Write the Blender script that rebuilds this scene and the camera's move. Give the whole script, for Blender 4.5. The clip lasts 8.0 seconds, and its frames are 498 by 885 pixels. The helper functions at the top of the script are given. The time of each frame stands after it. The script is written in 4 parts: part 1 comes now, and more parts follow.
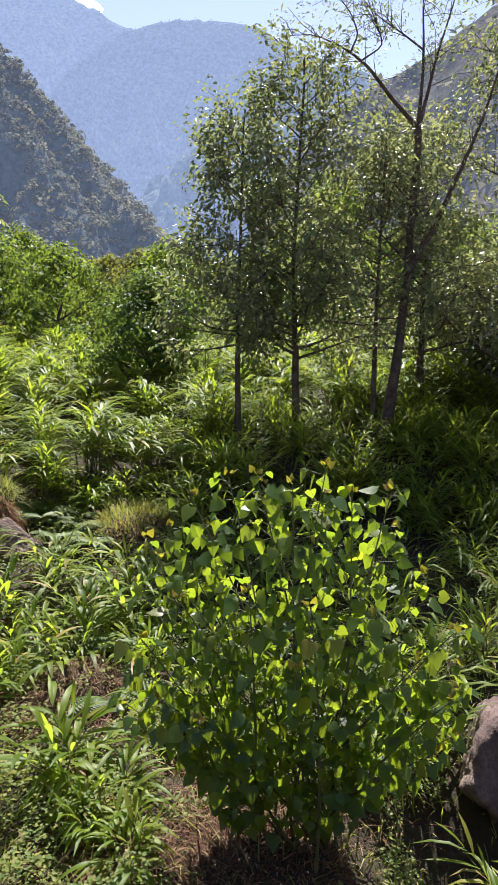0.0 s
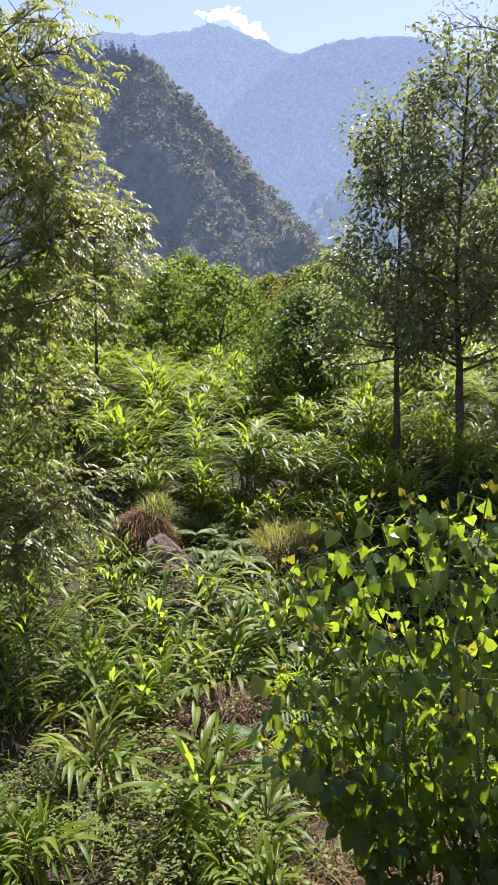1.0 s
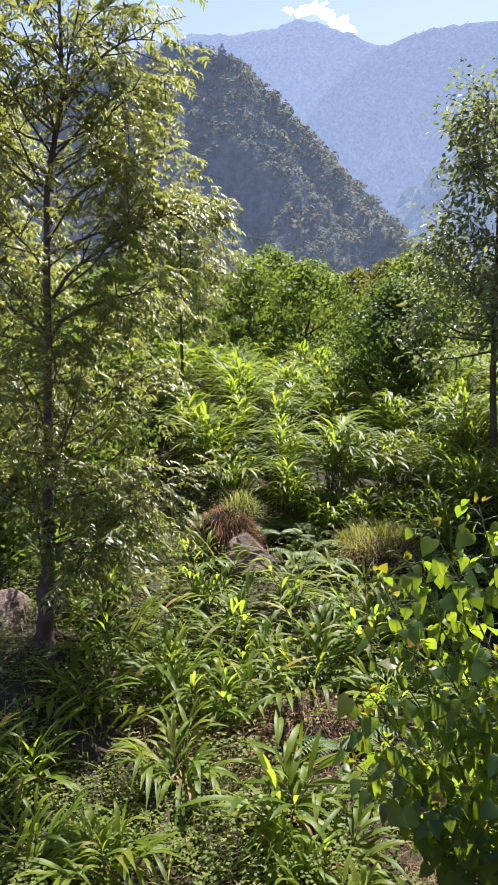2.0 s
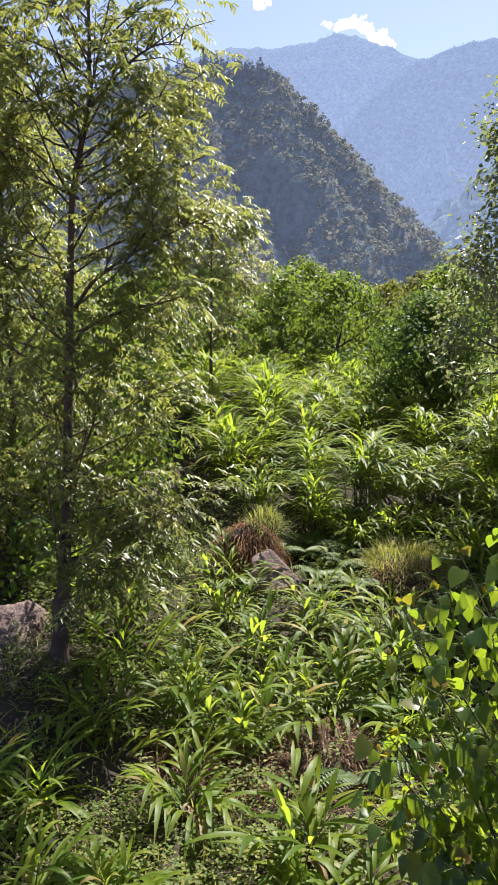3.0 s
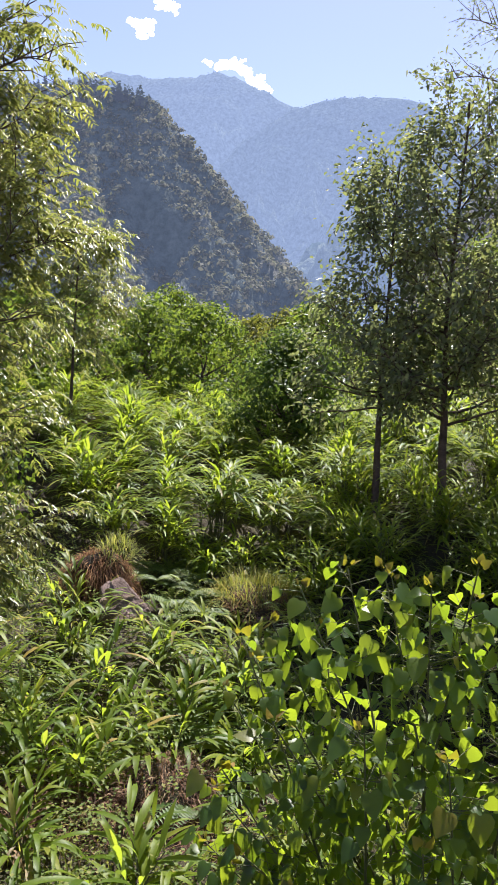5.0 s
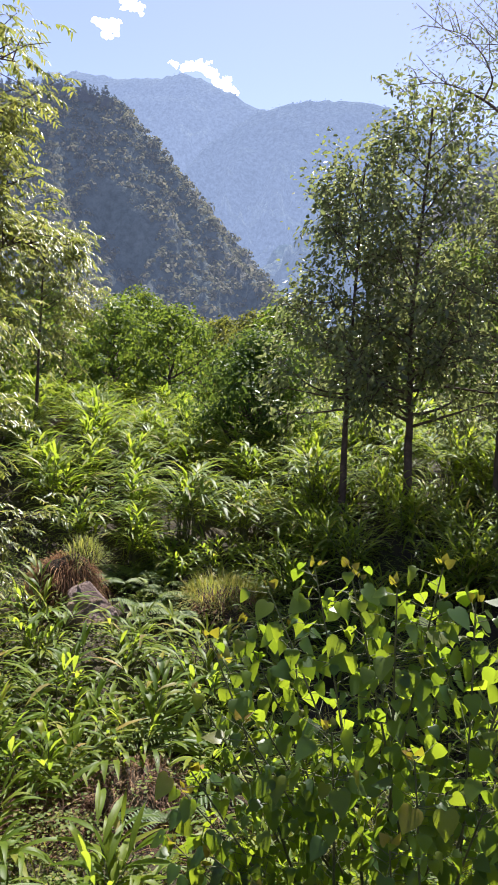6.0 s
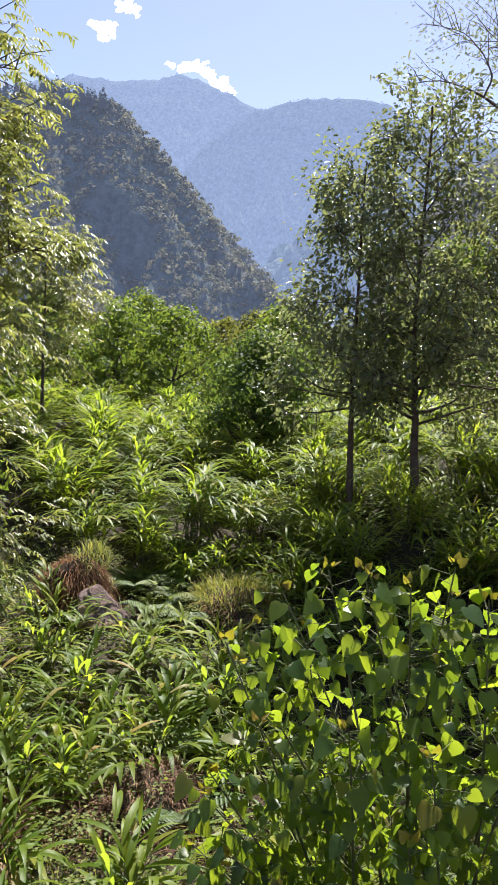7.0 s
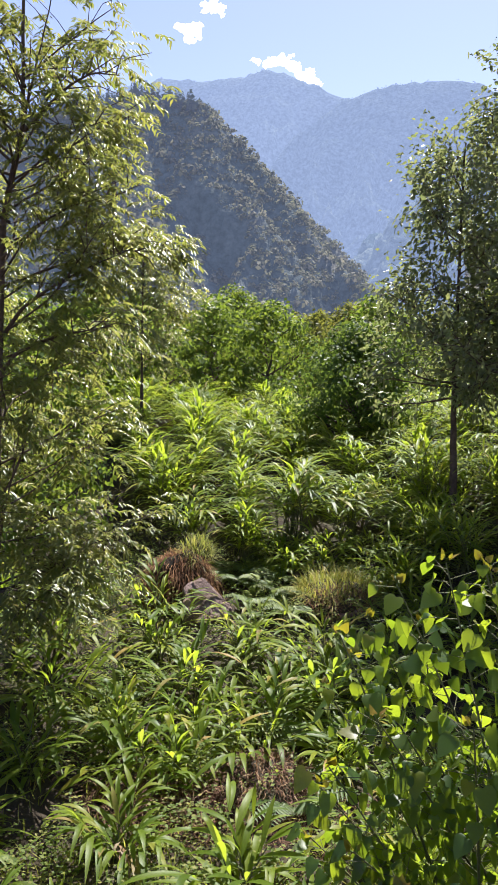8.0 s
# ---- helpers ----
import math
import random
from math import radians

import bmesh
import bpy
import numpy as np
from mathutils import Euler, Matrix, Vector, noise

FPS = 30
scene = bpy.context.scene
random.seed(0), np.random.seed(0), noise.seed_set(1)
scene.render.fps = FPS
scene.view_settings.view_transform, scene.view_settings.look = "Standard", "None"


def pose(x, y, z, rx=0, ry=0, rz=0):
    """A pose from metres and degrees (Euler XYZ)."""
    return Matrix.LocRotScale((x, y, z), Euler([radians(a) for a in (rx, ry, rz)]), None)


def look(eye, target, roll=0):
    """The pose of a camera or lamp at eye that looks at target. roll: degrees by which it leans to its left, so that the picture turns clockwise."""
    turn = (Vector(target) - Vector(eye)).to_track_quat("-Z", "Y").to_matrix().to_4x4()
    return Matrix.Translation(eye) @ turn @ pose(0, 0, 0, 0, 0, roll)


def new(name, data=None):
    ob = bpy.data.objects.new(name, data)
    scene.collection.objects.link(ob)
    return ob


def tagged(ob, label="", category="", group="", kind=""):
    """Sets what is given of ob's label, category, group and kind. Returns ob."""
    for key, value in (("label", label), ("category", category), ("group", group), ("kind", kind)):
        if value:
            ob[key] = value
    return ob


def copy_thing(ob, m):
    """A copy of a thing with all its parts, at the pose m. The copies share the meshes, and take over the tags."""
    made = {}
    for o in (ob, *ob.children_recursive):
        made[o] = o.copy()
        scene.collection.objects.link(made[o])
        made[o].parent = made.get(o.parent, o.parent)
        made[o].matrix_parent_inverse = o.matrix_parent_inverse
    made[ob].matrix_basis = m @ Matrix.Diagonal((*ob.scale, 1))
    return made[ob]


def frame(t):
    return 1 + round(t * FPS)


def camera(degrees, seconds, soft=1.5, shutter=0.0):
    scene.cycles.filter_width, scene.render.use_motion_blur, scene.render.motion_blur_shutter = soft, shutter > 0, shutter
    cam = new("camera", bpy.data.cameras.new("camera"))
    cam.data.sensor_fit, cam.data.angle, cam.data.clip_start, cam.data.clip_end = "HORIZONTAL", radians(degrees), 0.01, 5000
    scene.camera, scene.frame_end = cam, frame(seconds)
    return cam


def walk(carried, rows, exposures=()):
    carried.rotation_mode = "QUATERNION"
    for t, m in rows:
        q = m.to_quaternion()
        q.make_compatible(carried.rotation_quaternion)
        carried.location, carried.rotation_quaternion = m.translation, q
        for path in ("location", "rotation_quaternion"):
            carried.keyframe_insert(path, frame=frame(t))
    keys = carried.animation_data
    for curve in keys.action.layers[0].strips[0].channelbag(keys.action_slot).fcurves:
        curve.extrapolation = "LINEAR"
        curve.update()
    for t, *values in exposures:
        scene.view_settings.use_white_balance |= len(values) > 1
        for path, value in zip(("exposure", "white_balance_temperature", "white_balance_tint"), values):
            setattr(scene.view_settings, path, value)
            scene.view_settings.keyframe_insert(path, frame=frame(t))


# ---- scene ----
# ---- camera ----
EXPOSURE = 1.46
cam = camera(36.97, 8.0)
# seconds, place, turn
PATH = [
    (0.0, 0.0001, 0.0000, 3.6001, 81.000, -0.000, -0.000),
    (0.5, 0.0815, 0.2028, 3.5817, 81.872, 0.959, 6.183),
    (1.0, 0.0987, 0.4245, 3.5566, 82.440, 1.705, 12.401),
    (1.5, 0.0458, 0.6273, 3.5450, 82.631, 2.128, 16.562),
    (2.0, -0.0023, 0.7712, 3.5092, 82.456, 2.213, 18.913),
    (2.2, -0.0124, 0.8346, 3.5056, 82.588, 1.826, 19.554),
    (3.3, -0.0148, 1.0738, 3.5463, 84.122, 0.982, 21.929),
    (3.5, -0.0152, 1.0587, 3.5601, 84.655, 0.151, 21.701),
    (4.0, 0.0279, 1.0993, 3.5393, 85.196, -0.484, 18.989),
    (4.5, 0.0581, 1.0945, 3.5296, 85.356, -1.183, 14.859),
    (4.7, 0.0640, 1.1003, 3.5277, 85.421, -1.696, 13.024),
    (5.8, 0.0827, 1.0818, 3.5283, 85.742, -2.135, 9.415),
    (6.0, 0.0789, 1.0765, 3.5351, 85.780, -2.078, 8.760),
    (6.5, 0.0693, 1.0707, 3.5417, 85.912, -2.037, 7.887),
    (7.0, 0.0380, 1.0346, 3.5570, 85.740, -1.006, 8.960),
    (7.5, -0.0201, 1.0170, 3.5432, 85.312, 0.499, 12.302),
    (8.0, -0.0687, 1.0338, 3.5393, 85.310, 0.668, 15.988),
]
walk(cam, [(t, pose(x, y, z, rx, ry, rz)) for t, x, y, z, rx, ry, rz in PATH], exposures=[(0.0, EXPOSURE + 0.06), (2.0, EXPOSURE + 0.1), (3.5, EXPOSURE), (6.5, EXPOSURE - 0.03), (8.0, EXPOSURE + 0.03)])

# ---- light ----
SUN_AZ, SUN_EL = 5.0, 56.0
world = bpy.data.worlds.new("sky")
scene.world = world
world.use_nodes = True
wn = world.node_tree.nodes
sky = wn.new("ShaderNodeTexSky")
sky.sky_type = "NISHITA"
sky.sun_disc = False
sky.sun_elevation, sky.sun_rotation = radians(SUN_EL), radians(SUN_AZ)
sky.air_density, sky.dust_density, sky.ozone_density = 1.0, 0.3, 2.6
veil = wn.new("ShaderNodeMix")
veil.data_type, veil.blend_type = "RGBA", "MULTIPLY"
veil.inputs[0].default_value, veil.inputs[7].default_value = 1.0, (1.26, 1.03, 1.10, 1)
world.node_tree.links.new(sky.outputs[0], veil.inputs[6])
world.node_tree.links.new(veil.outputs[2], wn["Background"].inputs[0])
wn["Background"].inputs[1].default_value = 0.071
sun_data = bpy.data.lights.new("sun", "SUN")
sun_data.energy, sun_data.angle, sun_data.color = 5.0, radians(0.53), (1.0, 0.96, 0.92)
sun = new("sun", sun_data)
az, el = radians(SUN_AZ), radians(SUN_EL)
TO_SUN = Vector((math.sin(az) * math.cos(el), math.cos(az) * math.cos(el), math.sin(el)))
sun.matrix_world = look(TO_SUN * 60, (0, 0, 0))


# ---- materials ----
def nodes_of(name):
    m = bpy.data.materials.new(name)
    m.use_nodes = True
    nt = m.node_tree
    return m, nt, nt.nodes, nt.links, nt.nodes["Principled BSDF"], nt.nodes["Material Output"]


def ramp(nt, fac, stops):
    r = nt.nodes.new("ShaderNodeValToRGB")
    while len(r.color_ramp.elements) < len(stops):
        r.color_ramp.elements.new(0.5)
    for e, (p, c) in zip(r.color_ramp.elements, stops):
        e.position, e.color = p, (*c, 1)
    nt.links.new(fac, r.inputs[0])
    return r.outputs[0]


def noise_of(nt, scale, detail=4.0, rough=0.6, coord="Object"):
    tc = nt.nodes.new("ShaderNodeTexCoord")
    n = nt.nodes.new("ShaderNodeTexNoise")
    n.inputs["Scale"].default_value, n.inputs["Detail"].default_value, n.inputs["Roughness"].default_value = scale, detail, rough
    nt.links.new(tc.outputs[coord], n.inputs["Vector"])
    return n.outputs[0]


def bump(nt, height, strength, distance, target):
    b = nt.nodes.new("ShaderNodeBump")
    b.inputs["Strength"].default_value, b.inputs["Distance"].default_value = strength, distance
    nt.links.new(height, b.inputs["Height"])
    nt.links.new(b.outputs[0], target)


def mix_rgb(nt, fac, a, b, mode="MIX"):
    m = nt.nodes.new("ShaderNodeMix")
    m.data_type, m.blend_type = "RGBA", mode
    for sock, v in ((m.inputs[0], fac), (m.inputs[6], a), (m.inputs[7], b)):
        if isinstance(v, (int, float)):
            sock.default_value = v
        elif isinstance(v, tuple):
            sock.default_value = (*v, 1)
        else:
            nt.links.new(v, sock)
    return m.outputs[2]


def leaf_mat(name, stops, glow, through_share=0.45, rough=0.38, spec=0.5):
    """A leaf: a glossy skin that varies from leaf to leaf, and light that comes through the blade."""
    m, nt, ns, ln, bs, out = nodes_of(name)
    geo, info = ns.new("ShaderNodeNewGeometry"), ns.new("ShaderNodeObjectInfo")
    add = ns.new("ShaderNodeMath")
    add.operation = "ADD"
    ln.new(geo.outputs["Random Per Island"], add.inputs[0])
    ln.new(info.outputs["Random"], add.inputs[1])
    fr = ns.new("ShaderNodeMath")
    fr.operation = "FRACT"
    ln.new(add.outputs[0], fr.inputs[0])
    base = ramp(nt, fr.outputs[0], stops)
    blotch = noise_of(nt, 9.0, 3.0)
    base = mix_rgb(nt, 0.35, base, ramp(nt, blotch, [(0.3, (0.35, 0.35, 0.35)), (0.7, (1, 1, 1))]), "MULTIPLY")
    base = mix_rgb(nt, 1.0, base, ramp(nt, info.outputs["Random"], [(0.0, (0.72, 0.82, 0.9)), (0.5, (1.0, 1.0, 1.0)), (1.0, (1.3, 1.15, 0.9))]), "MULTIPLY")
    ln.new(base, bs.inputs["Base Color"])
    bs.inputs["Roughness"].default_value = rough
    bs.inputs["Specular IOR Level"].default_value = spec
    tr = ns.new("ShaderNodeBsdfTranslucent")
    gl = mix_rgb(nt, 0.25, glow, base)
    tint = mix_rgb(nt, 1.0, gl, ramp(nt, fr.outputs[0], [(0.0, (0.75, 0.8, 0.7)), (1.0, (1.15, 1.05, 1.0))]), "MULTIPLY")
    ln.new(tint, tr.inputs["Color"])
    mx = ns.new("ShaderNodeMixShader")
    mx.inputs[0].default_value = through_share
    ln.new(bs.outputs[0], mx.inputs[1])
    ln.new(tr.outputs[0], mx.inputs[2])
    ln.new(mx.outputs[0], out.inputs["Surface"])
    return m


def add_haze(material, haze_glow, share):
    """Mixes a blue glow into a far surface, painting in the haze before it."""
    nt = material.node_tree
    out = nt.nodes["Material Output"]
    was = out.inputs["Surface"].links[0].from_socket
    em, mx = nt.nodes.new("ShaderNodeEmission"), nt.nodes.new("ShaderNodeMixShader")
    em.inputs[0].default_value = (*haze_glow, 1)
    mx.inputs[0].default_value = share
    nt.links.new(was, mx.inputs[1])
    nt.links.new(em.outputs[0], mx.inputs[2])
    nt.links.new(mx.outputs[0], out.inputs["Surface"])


def rough_mat(name, stops, scale=3.0, fine=30.0, relief=0.4, depth=0.03, rough=0.9, spec=0.3):
    m, nt, ns, ln, bs, out = nodes_of(name)
    a, b = noise_of(nt, scale, 5.0), noise_of(nt, fine, 6.0, 0.7)
    col = ramp(nt, a, stops)
    col = mix_rgb(nt, 0.6, col, ramp(nt, b, [(0.3, (0.4, 0.4, 0.4)), (0.7, (1.15, 1.15, 1.15))]), "MULTIPLY")
    ln.new(col, bs.inputs["Base Color"])
    bs.inputs["Roughness"].default_value = rough
    bs.inputs["Specular IOR Level"].default_value = spec
    bump(nt, b, relief, depth, bs.inputs["Normal"])
    return m


GINGER = leaf_mat("ginger leaf", [(0.0, (0.065, 0.11, 0.012)), (0.5, (0.11, 0.16, 0.016)), (0.88, (0.16, 0.20, 0.02)), (0.96, (0.24, 0.22, 0.05)), (1.0, (0.25, 0.17, 0.07))], (0.46, 0.60, 0.05), 0.48, 0.45, 0.2)
HEART = leaf_mat("heart leaf", [(0.0, (0.03, 0.068, 0.018)), (0.6, (0.052, 0.095, 0.02)), (0.93, (0.10, 0.13, 0.02)), (1.0, (0.18, 0.14, 0.02))], (0.41, 0.56, 0.03), 0.52, 0.42, 0.4)
YOUNG = leaf_mat("young leaf", [(0.0, (0.17, 0.10, 0.03)), (0.6, (0.18, 0.15, 0.03)), (1.0, (0.14, 0.17, 0.03))], (0.48, 0.46, 0.03), 0.45, 0.45, 0.3)
HERB = leaf_mat("herb leaf", [(0.0, (0.06, 0.10, 0.02)), (0.6, (0.11, 0.16, 0.03)), (1.0, (0.22, 0.20, 0.06))], (0.42, 0.52, 0.08), 0.42, 0.6, 0.25)
GRASS = leaf_mat("grass blade", [(0.0, (0.10, 0.14, 0.02)), (0.6, (0.20, 0.21, 0.04)), (1.0, (0.34, 0.26, 0.09))], (0.52, 0.55, 0.10), 0.4, 0.5, 0.3)
FERN = leaf_mat("fern frond", [(0.0, (0.08, 0.13, 0.03)), (1.0, (0.14, 0.19, 0.05))], (0.40, 0.50, 0.10), 0.4, 0.5, 0.3)
STRAW = leaf_mat("dry straw", [(0.0, (0.075, 0.042, 0.028)), (0.6, (0.16, 0.085, 0.055)), (1.0, (0.33, 0.22, 0.13))], (0.27, 0.14, 0.07), 0.26, 0.8, 0.15)
DRYLEAF = leaf_mat("dead leaf", [(0.0, (0.16, 0.10, 0.06)), (1.0, (0.36, 0.27, 0.17))], (0.35, 0.22, 0.10), 0.2, 0.7, 0.2)
SUMAC = leaf_mat("pinnate leaf", [(0.0, (0.05, 0.08, 0.02)), (0.6, (0.085, 0.11, 0.025)), (1.0, (0.15, 0.15, 0.035))], (0.39, 0.42, 0.09), 0.45, 0.36, 0.6)
ALDER = leaf_mat("alder leaf", [(0.0, (0.07, 0.09, 0.04)), (0.6, (0.10, 0.12, 0.05)), (1.0, (0.17, 0.17, 0.06))], (0.35, 0.40, 0.14), 0.45, 0.38, 0.6)
WOODS = leaf_mat("woodland leaf", [(0.0, (0.045, 0.085, 0.02)), (0.6, (0.07, 0.12, 0.028)), (1.0, (0.12, 0.15, 0.035))], (0.32, 0.44, 0.05), 0.4, 0.55, 0.15)
DEEP = leaf_mat("deep green leaf", [(0.0, (0.04, 0.075, 0.02)), (0.6, (0.065, 0.11, 0.026)), (1.0, (0.10, 0.14, 0.034))], (0.28, 0.40, 0.06), 0.4, 0.5, 0.12)
OLIVE = leaf_mat("olive woodland leaf", [(0.0, (0.07, 0.085, 0.025)), (0.6, (0.11, 0.125, 0.035)), (1.0, (0.17, 0.15, 0.045))], (0.34, 0.36, 0.06), 0.4, 0.55, 0.15)
# hill leaves and needles give off a little blue, painted-in haze
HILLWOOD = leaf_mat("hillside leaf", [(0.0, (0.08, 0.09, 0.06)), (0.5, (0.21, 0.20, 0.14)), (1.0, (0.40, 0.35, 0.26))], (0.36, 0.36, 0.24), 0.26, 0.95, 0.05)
add_haze(HILLWOOD, (0.12, 0.145, 0.225), 0.18)
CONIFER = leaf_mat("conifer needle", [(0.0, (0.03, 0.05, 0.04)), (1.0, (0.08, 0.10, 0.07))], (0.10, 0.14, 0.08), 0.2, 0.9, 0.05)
add_haze(CONIFER, (0.14, 0.17, 0.28), 0.22)
# mountain and foothill leaves, hazed by a blue glow in the material
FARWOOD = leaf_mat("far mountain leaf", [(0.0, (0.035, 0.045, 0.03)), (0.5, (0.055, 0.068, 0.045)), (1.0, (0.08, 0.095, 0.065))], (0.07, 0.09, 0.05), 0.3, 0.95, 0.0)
add_haze(FARWOOD, (0.175, 0.228, 0.368), 0.66)
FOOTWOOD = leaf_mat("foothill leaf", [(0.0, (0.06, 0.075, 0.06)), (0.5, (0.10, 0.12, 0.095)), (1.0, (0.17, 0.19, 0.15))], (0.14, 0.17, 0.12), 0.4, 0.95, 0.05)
add_haze(FOOTWOOD, (0.175, 0.23, 0.37), 0.55)
BARK = rough_mat("bark", [(0.3, (0.055, 0.036, 0.026)), (0.7, (0.14, 0.10, 0.076))], 6.0, 40.0, 0.8, 0.02)
STEM = rough_mat("green stem", [(0.3, (0.07, 0.09, 0.03)), (0.7, (0.16, 0.15, 0.06))], 8.0, 60.0, 0.3, 0.004, 0.6)
SOIL = rough_mat("soil and litter", [(0.25, (0.025, 0.018, 0.012)), (0.5, (0.05, 0.036, 0.022)), (0.75, (0.055, 0.06, 0.022))], 1.3, 26.0, 0.9, 0.05)
ROCK = rough_mat("boulder stone", [(0.3, (0.09, 0.06, 0.052)), (0.5, (0.19, 0.13, 0.115)), (0.75, (0.32, 0.235, 0.205))], 3.5, 24.0, 0.9, 0.05, 0.9)


# ---- mesh helpers ----
def rng_of(seed):
    return np.random.default_rng(seed)


def unit(v):
    return v / np.maximum(np.linalg.norm(v, axis=-1, keepdims=True), 1e-9)


def mesh_of(name, verts, faces, material, smooth=True):
    me = bpy.data.meshes.new(name)
    me.from_pydata(np.asarray(verts, float).tolist(), [], faces.tolist() if hasattr(faces, "tolist") else faces)
    me.materials.append(material)
    if smooth:
        me.shade_smooth()
    return me


def piece(name, mesh, parent=None, label=""):
    ob = new(name, mesh)
    ob.parent = parent
    return tagged(ob, label)


def blades(p, d, length, width, droop, segs=3, fold=0.25, side=None, full=0.45):
    """Leaves as folded, arching strips: roots p, ways d, lengths, widths, droop; full: where each is widest."""
    k = len(p)
    d = unit(d)
    length, width, droop = (np.broadcast_to(a, (k,)).astype(float) for a in (length, width, droop))
    if side is None:
        side = np.cross(d, np.array((0.0, 0.0, 1.0)))
    side = unit(side + 1e-6)
    nrm = np.cross(side, d)
    nrm *= np.where(nrm[:, 2:3] < 0, -1, 1)
    s = np.linspace(0, 1, segs + 1)
    prof = np.where(s < full, np.sin(0.5 * np.pi * np.clip(s / full, 0, 1)) ** 0.8, np.cos(0.5 * np.pi * np.clip((s - full) / (1 - full), 0, 1)) ** 0.95)
    prof = np.clip(prof, 0.03, 1)
    mid = p[:, None] + d[:, None] * (length[:, None] * s)[..., None]
    mid[..., 2] -= (droop * length)[:, None] * s ** 2
    half = (0.5 * width[:, None] * prof)[..., None]
    lift = nrm[:, None] * half * fold
    v = np.stack([mid - side[:, None] * half + lift, mid, mid + side[:, None] * half + lift], 2)
    n = (segs + 1) * 3
    one = []
    for i in range(segs):
        a = i * 3
        one += [(a, a + 1, a + 4, a + 3), (a + 1, a + 2, a + 5, a + 4)]
    f = (np.array(one)[None] + (np.arange(k) * n)[:, None, None]).reshape(-1, 4)
    return v.reshape(-1, 3), f


def small_leaves(p, d, length, width, droop=0.3, side=None):
    """Small leaves folded along the midrib, each of two four-cornered halves."""
    k = len(p)
    d = unit(d)
    length, width, droop = (np.broadcast_to(a, (k,)).astype(float)[:, None] for a in (length, width, droop))
    side = unit((np.cross(d, np.array((0.0, 0.0, 1.0))) if side is None else side) + 1e-6)
    nrm = np.cross(side, d)
    nrm *= np.where(nrm[:, 2:3] < 0, -1, 1)
    down = np.array((0, 0, -1.0)) * droop * length
    a, b = p + d * length * 0.3 + down * 0.09, p + d * length * 0.68 + down * 0.46
    lift, half = nrm * width * 0.12, side * width * 0.5
    v = np.stack([p, a - half + lift, b - half * 0.8 + lift, p + d * length + down, b + half * 0.8 + lift, a + half + lift], 1)
    f = (np.array([(0, 3, 2, 1), (0, 5, 4, 3)])[None] + (np.arange(k) * 6)[:, None, None]).reshape(-1, 4)
    return v.reshape(-1, 3), f


def diamonds(p, d, size, side=None):
    """The plainest far leaf: a four-cornered blade with a fold."""
    k = len(p)
    d = unit(d)
    size = np.broadcast_to(size, (k,))[:, None]
    side = unit((np.cross(d, np.array((0.0, 0.0, 1.0))) if side is None else side) + 1e-6)
    m = p + d * size * 0.45
    v = np.stack([p, m - side * size * 0.36, p + d * size + np.array((0, 0, -0.12)) * size, m + side * size * 0.36], 1)
    f = (np.array([(0, 1, 2), (0, 2, 3)])[None] + (np.arange(k) * 4)[:, None, None]).reshape(-1, 3)
    return v.reshape(-1, 3), f


def tubes(segments, sides=6):
    """Tapered round pieces from rows of p0, p1, r0, r1."""
    a = np.array([(*p0, *p1, r0, r1) for p0, p1, r0, r1 in segments], float)
    p0, p1 = a[:, :3], a[:, 3:6]
    d = unit(p1 - p0)
    ref = np.where(np.abs(d[:, 2:3]) > 0.9, np.array([[1.0, 0, 0]]), np.array([[0, 0, 1.0]]))
    u = unit(np.cross(d, ref))
    w = np.cross(d, u)
    th = np.linspace(0, 2 * np.pi, sides, endpoint=False)
    ring = np.cos(th)[None, :, None] * u[:, None] + np.sin(th)[None, :, None] * w[:, None]
    v = np.concatenate([p0[:, None] + ring * a[:, 6, None, None], p1[:, None] + ring * a[:, 7, None, None]], 1)
    one = [(i, (i + 1) % sides, sides + (i + 1) % sides, sides + i) for i in range(sides)]
    f = (np.array(one)[None] + (np.arange(len(a)) * 2 * sides)[:, None, None]).reshape(-1, 4)
    return v.reshape(-1, 3), f


def polyline_tube(points, radii, sides=8):
    """One unbroken tapered tube along points."""
    pts = np.array(points, float)
    d = unit(np.gradient(pts, axis=0))
    ref = np.array((0.3, 1.0, 0.1))
    u = unit(np.cross(d, ref))
    w = np.cross(d, u)
    th = np.linspace(0, 2 * np.pi, sides, endpoint=False)
    r = np.array(radii, float)[:, None, None]
    v = pts[:, None] + r * (np.cos(th)[None, :, None] * u[:, None] + np.sin(th)[None, :, None] * w[:, None])
    n = len(pts)
    f = [(i * sides + j, i * sides + (j + 1) % sides, (i + 1) * sides + (j + 1) % sides, (i + 1) * sides + j) for i in range(n - 1) for j in range(sides)]
    return v.reshape(-1, 3), np.array(f)


def join(*sets):
    vs, fs, n = [], [], 0
    for v, f in sets:
        vs.append(v)
        fs.append(np.asarray(f) + n)
        n += len(v)
    return np.concatenate(vs), np.concatenate(fs)


def smoothstep(a, b, x):
    u = np.clip((np.asarray(x, float) - a) / (b - a), 0, 1)
    return u * u * (3 - 2 * u)


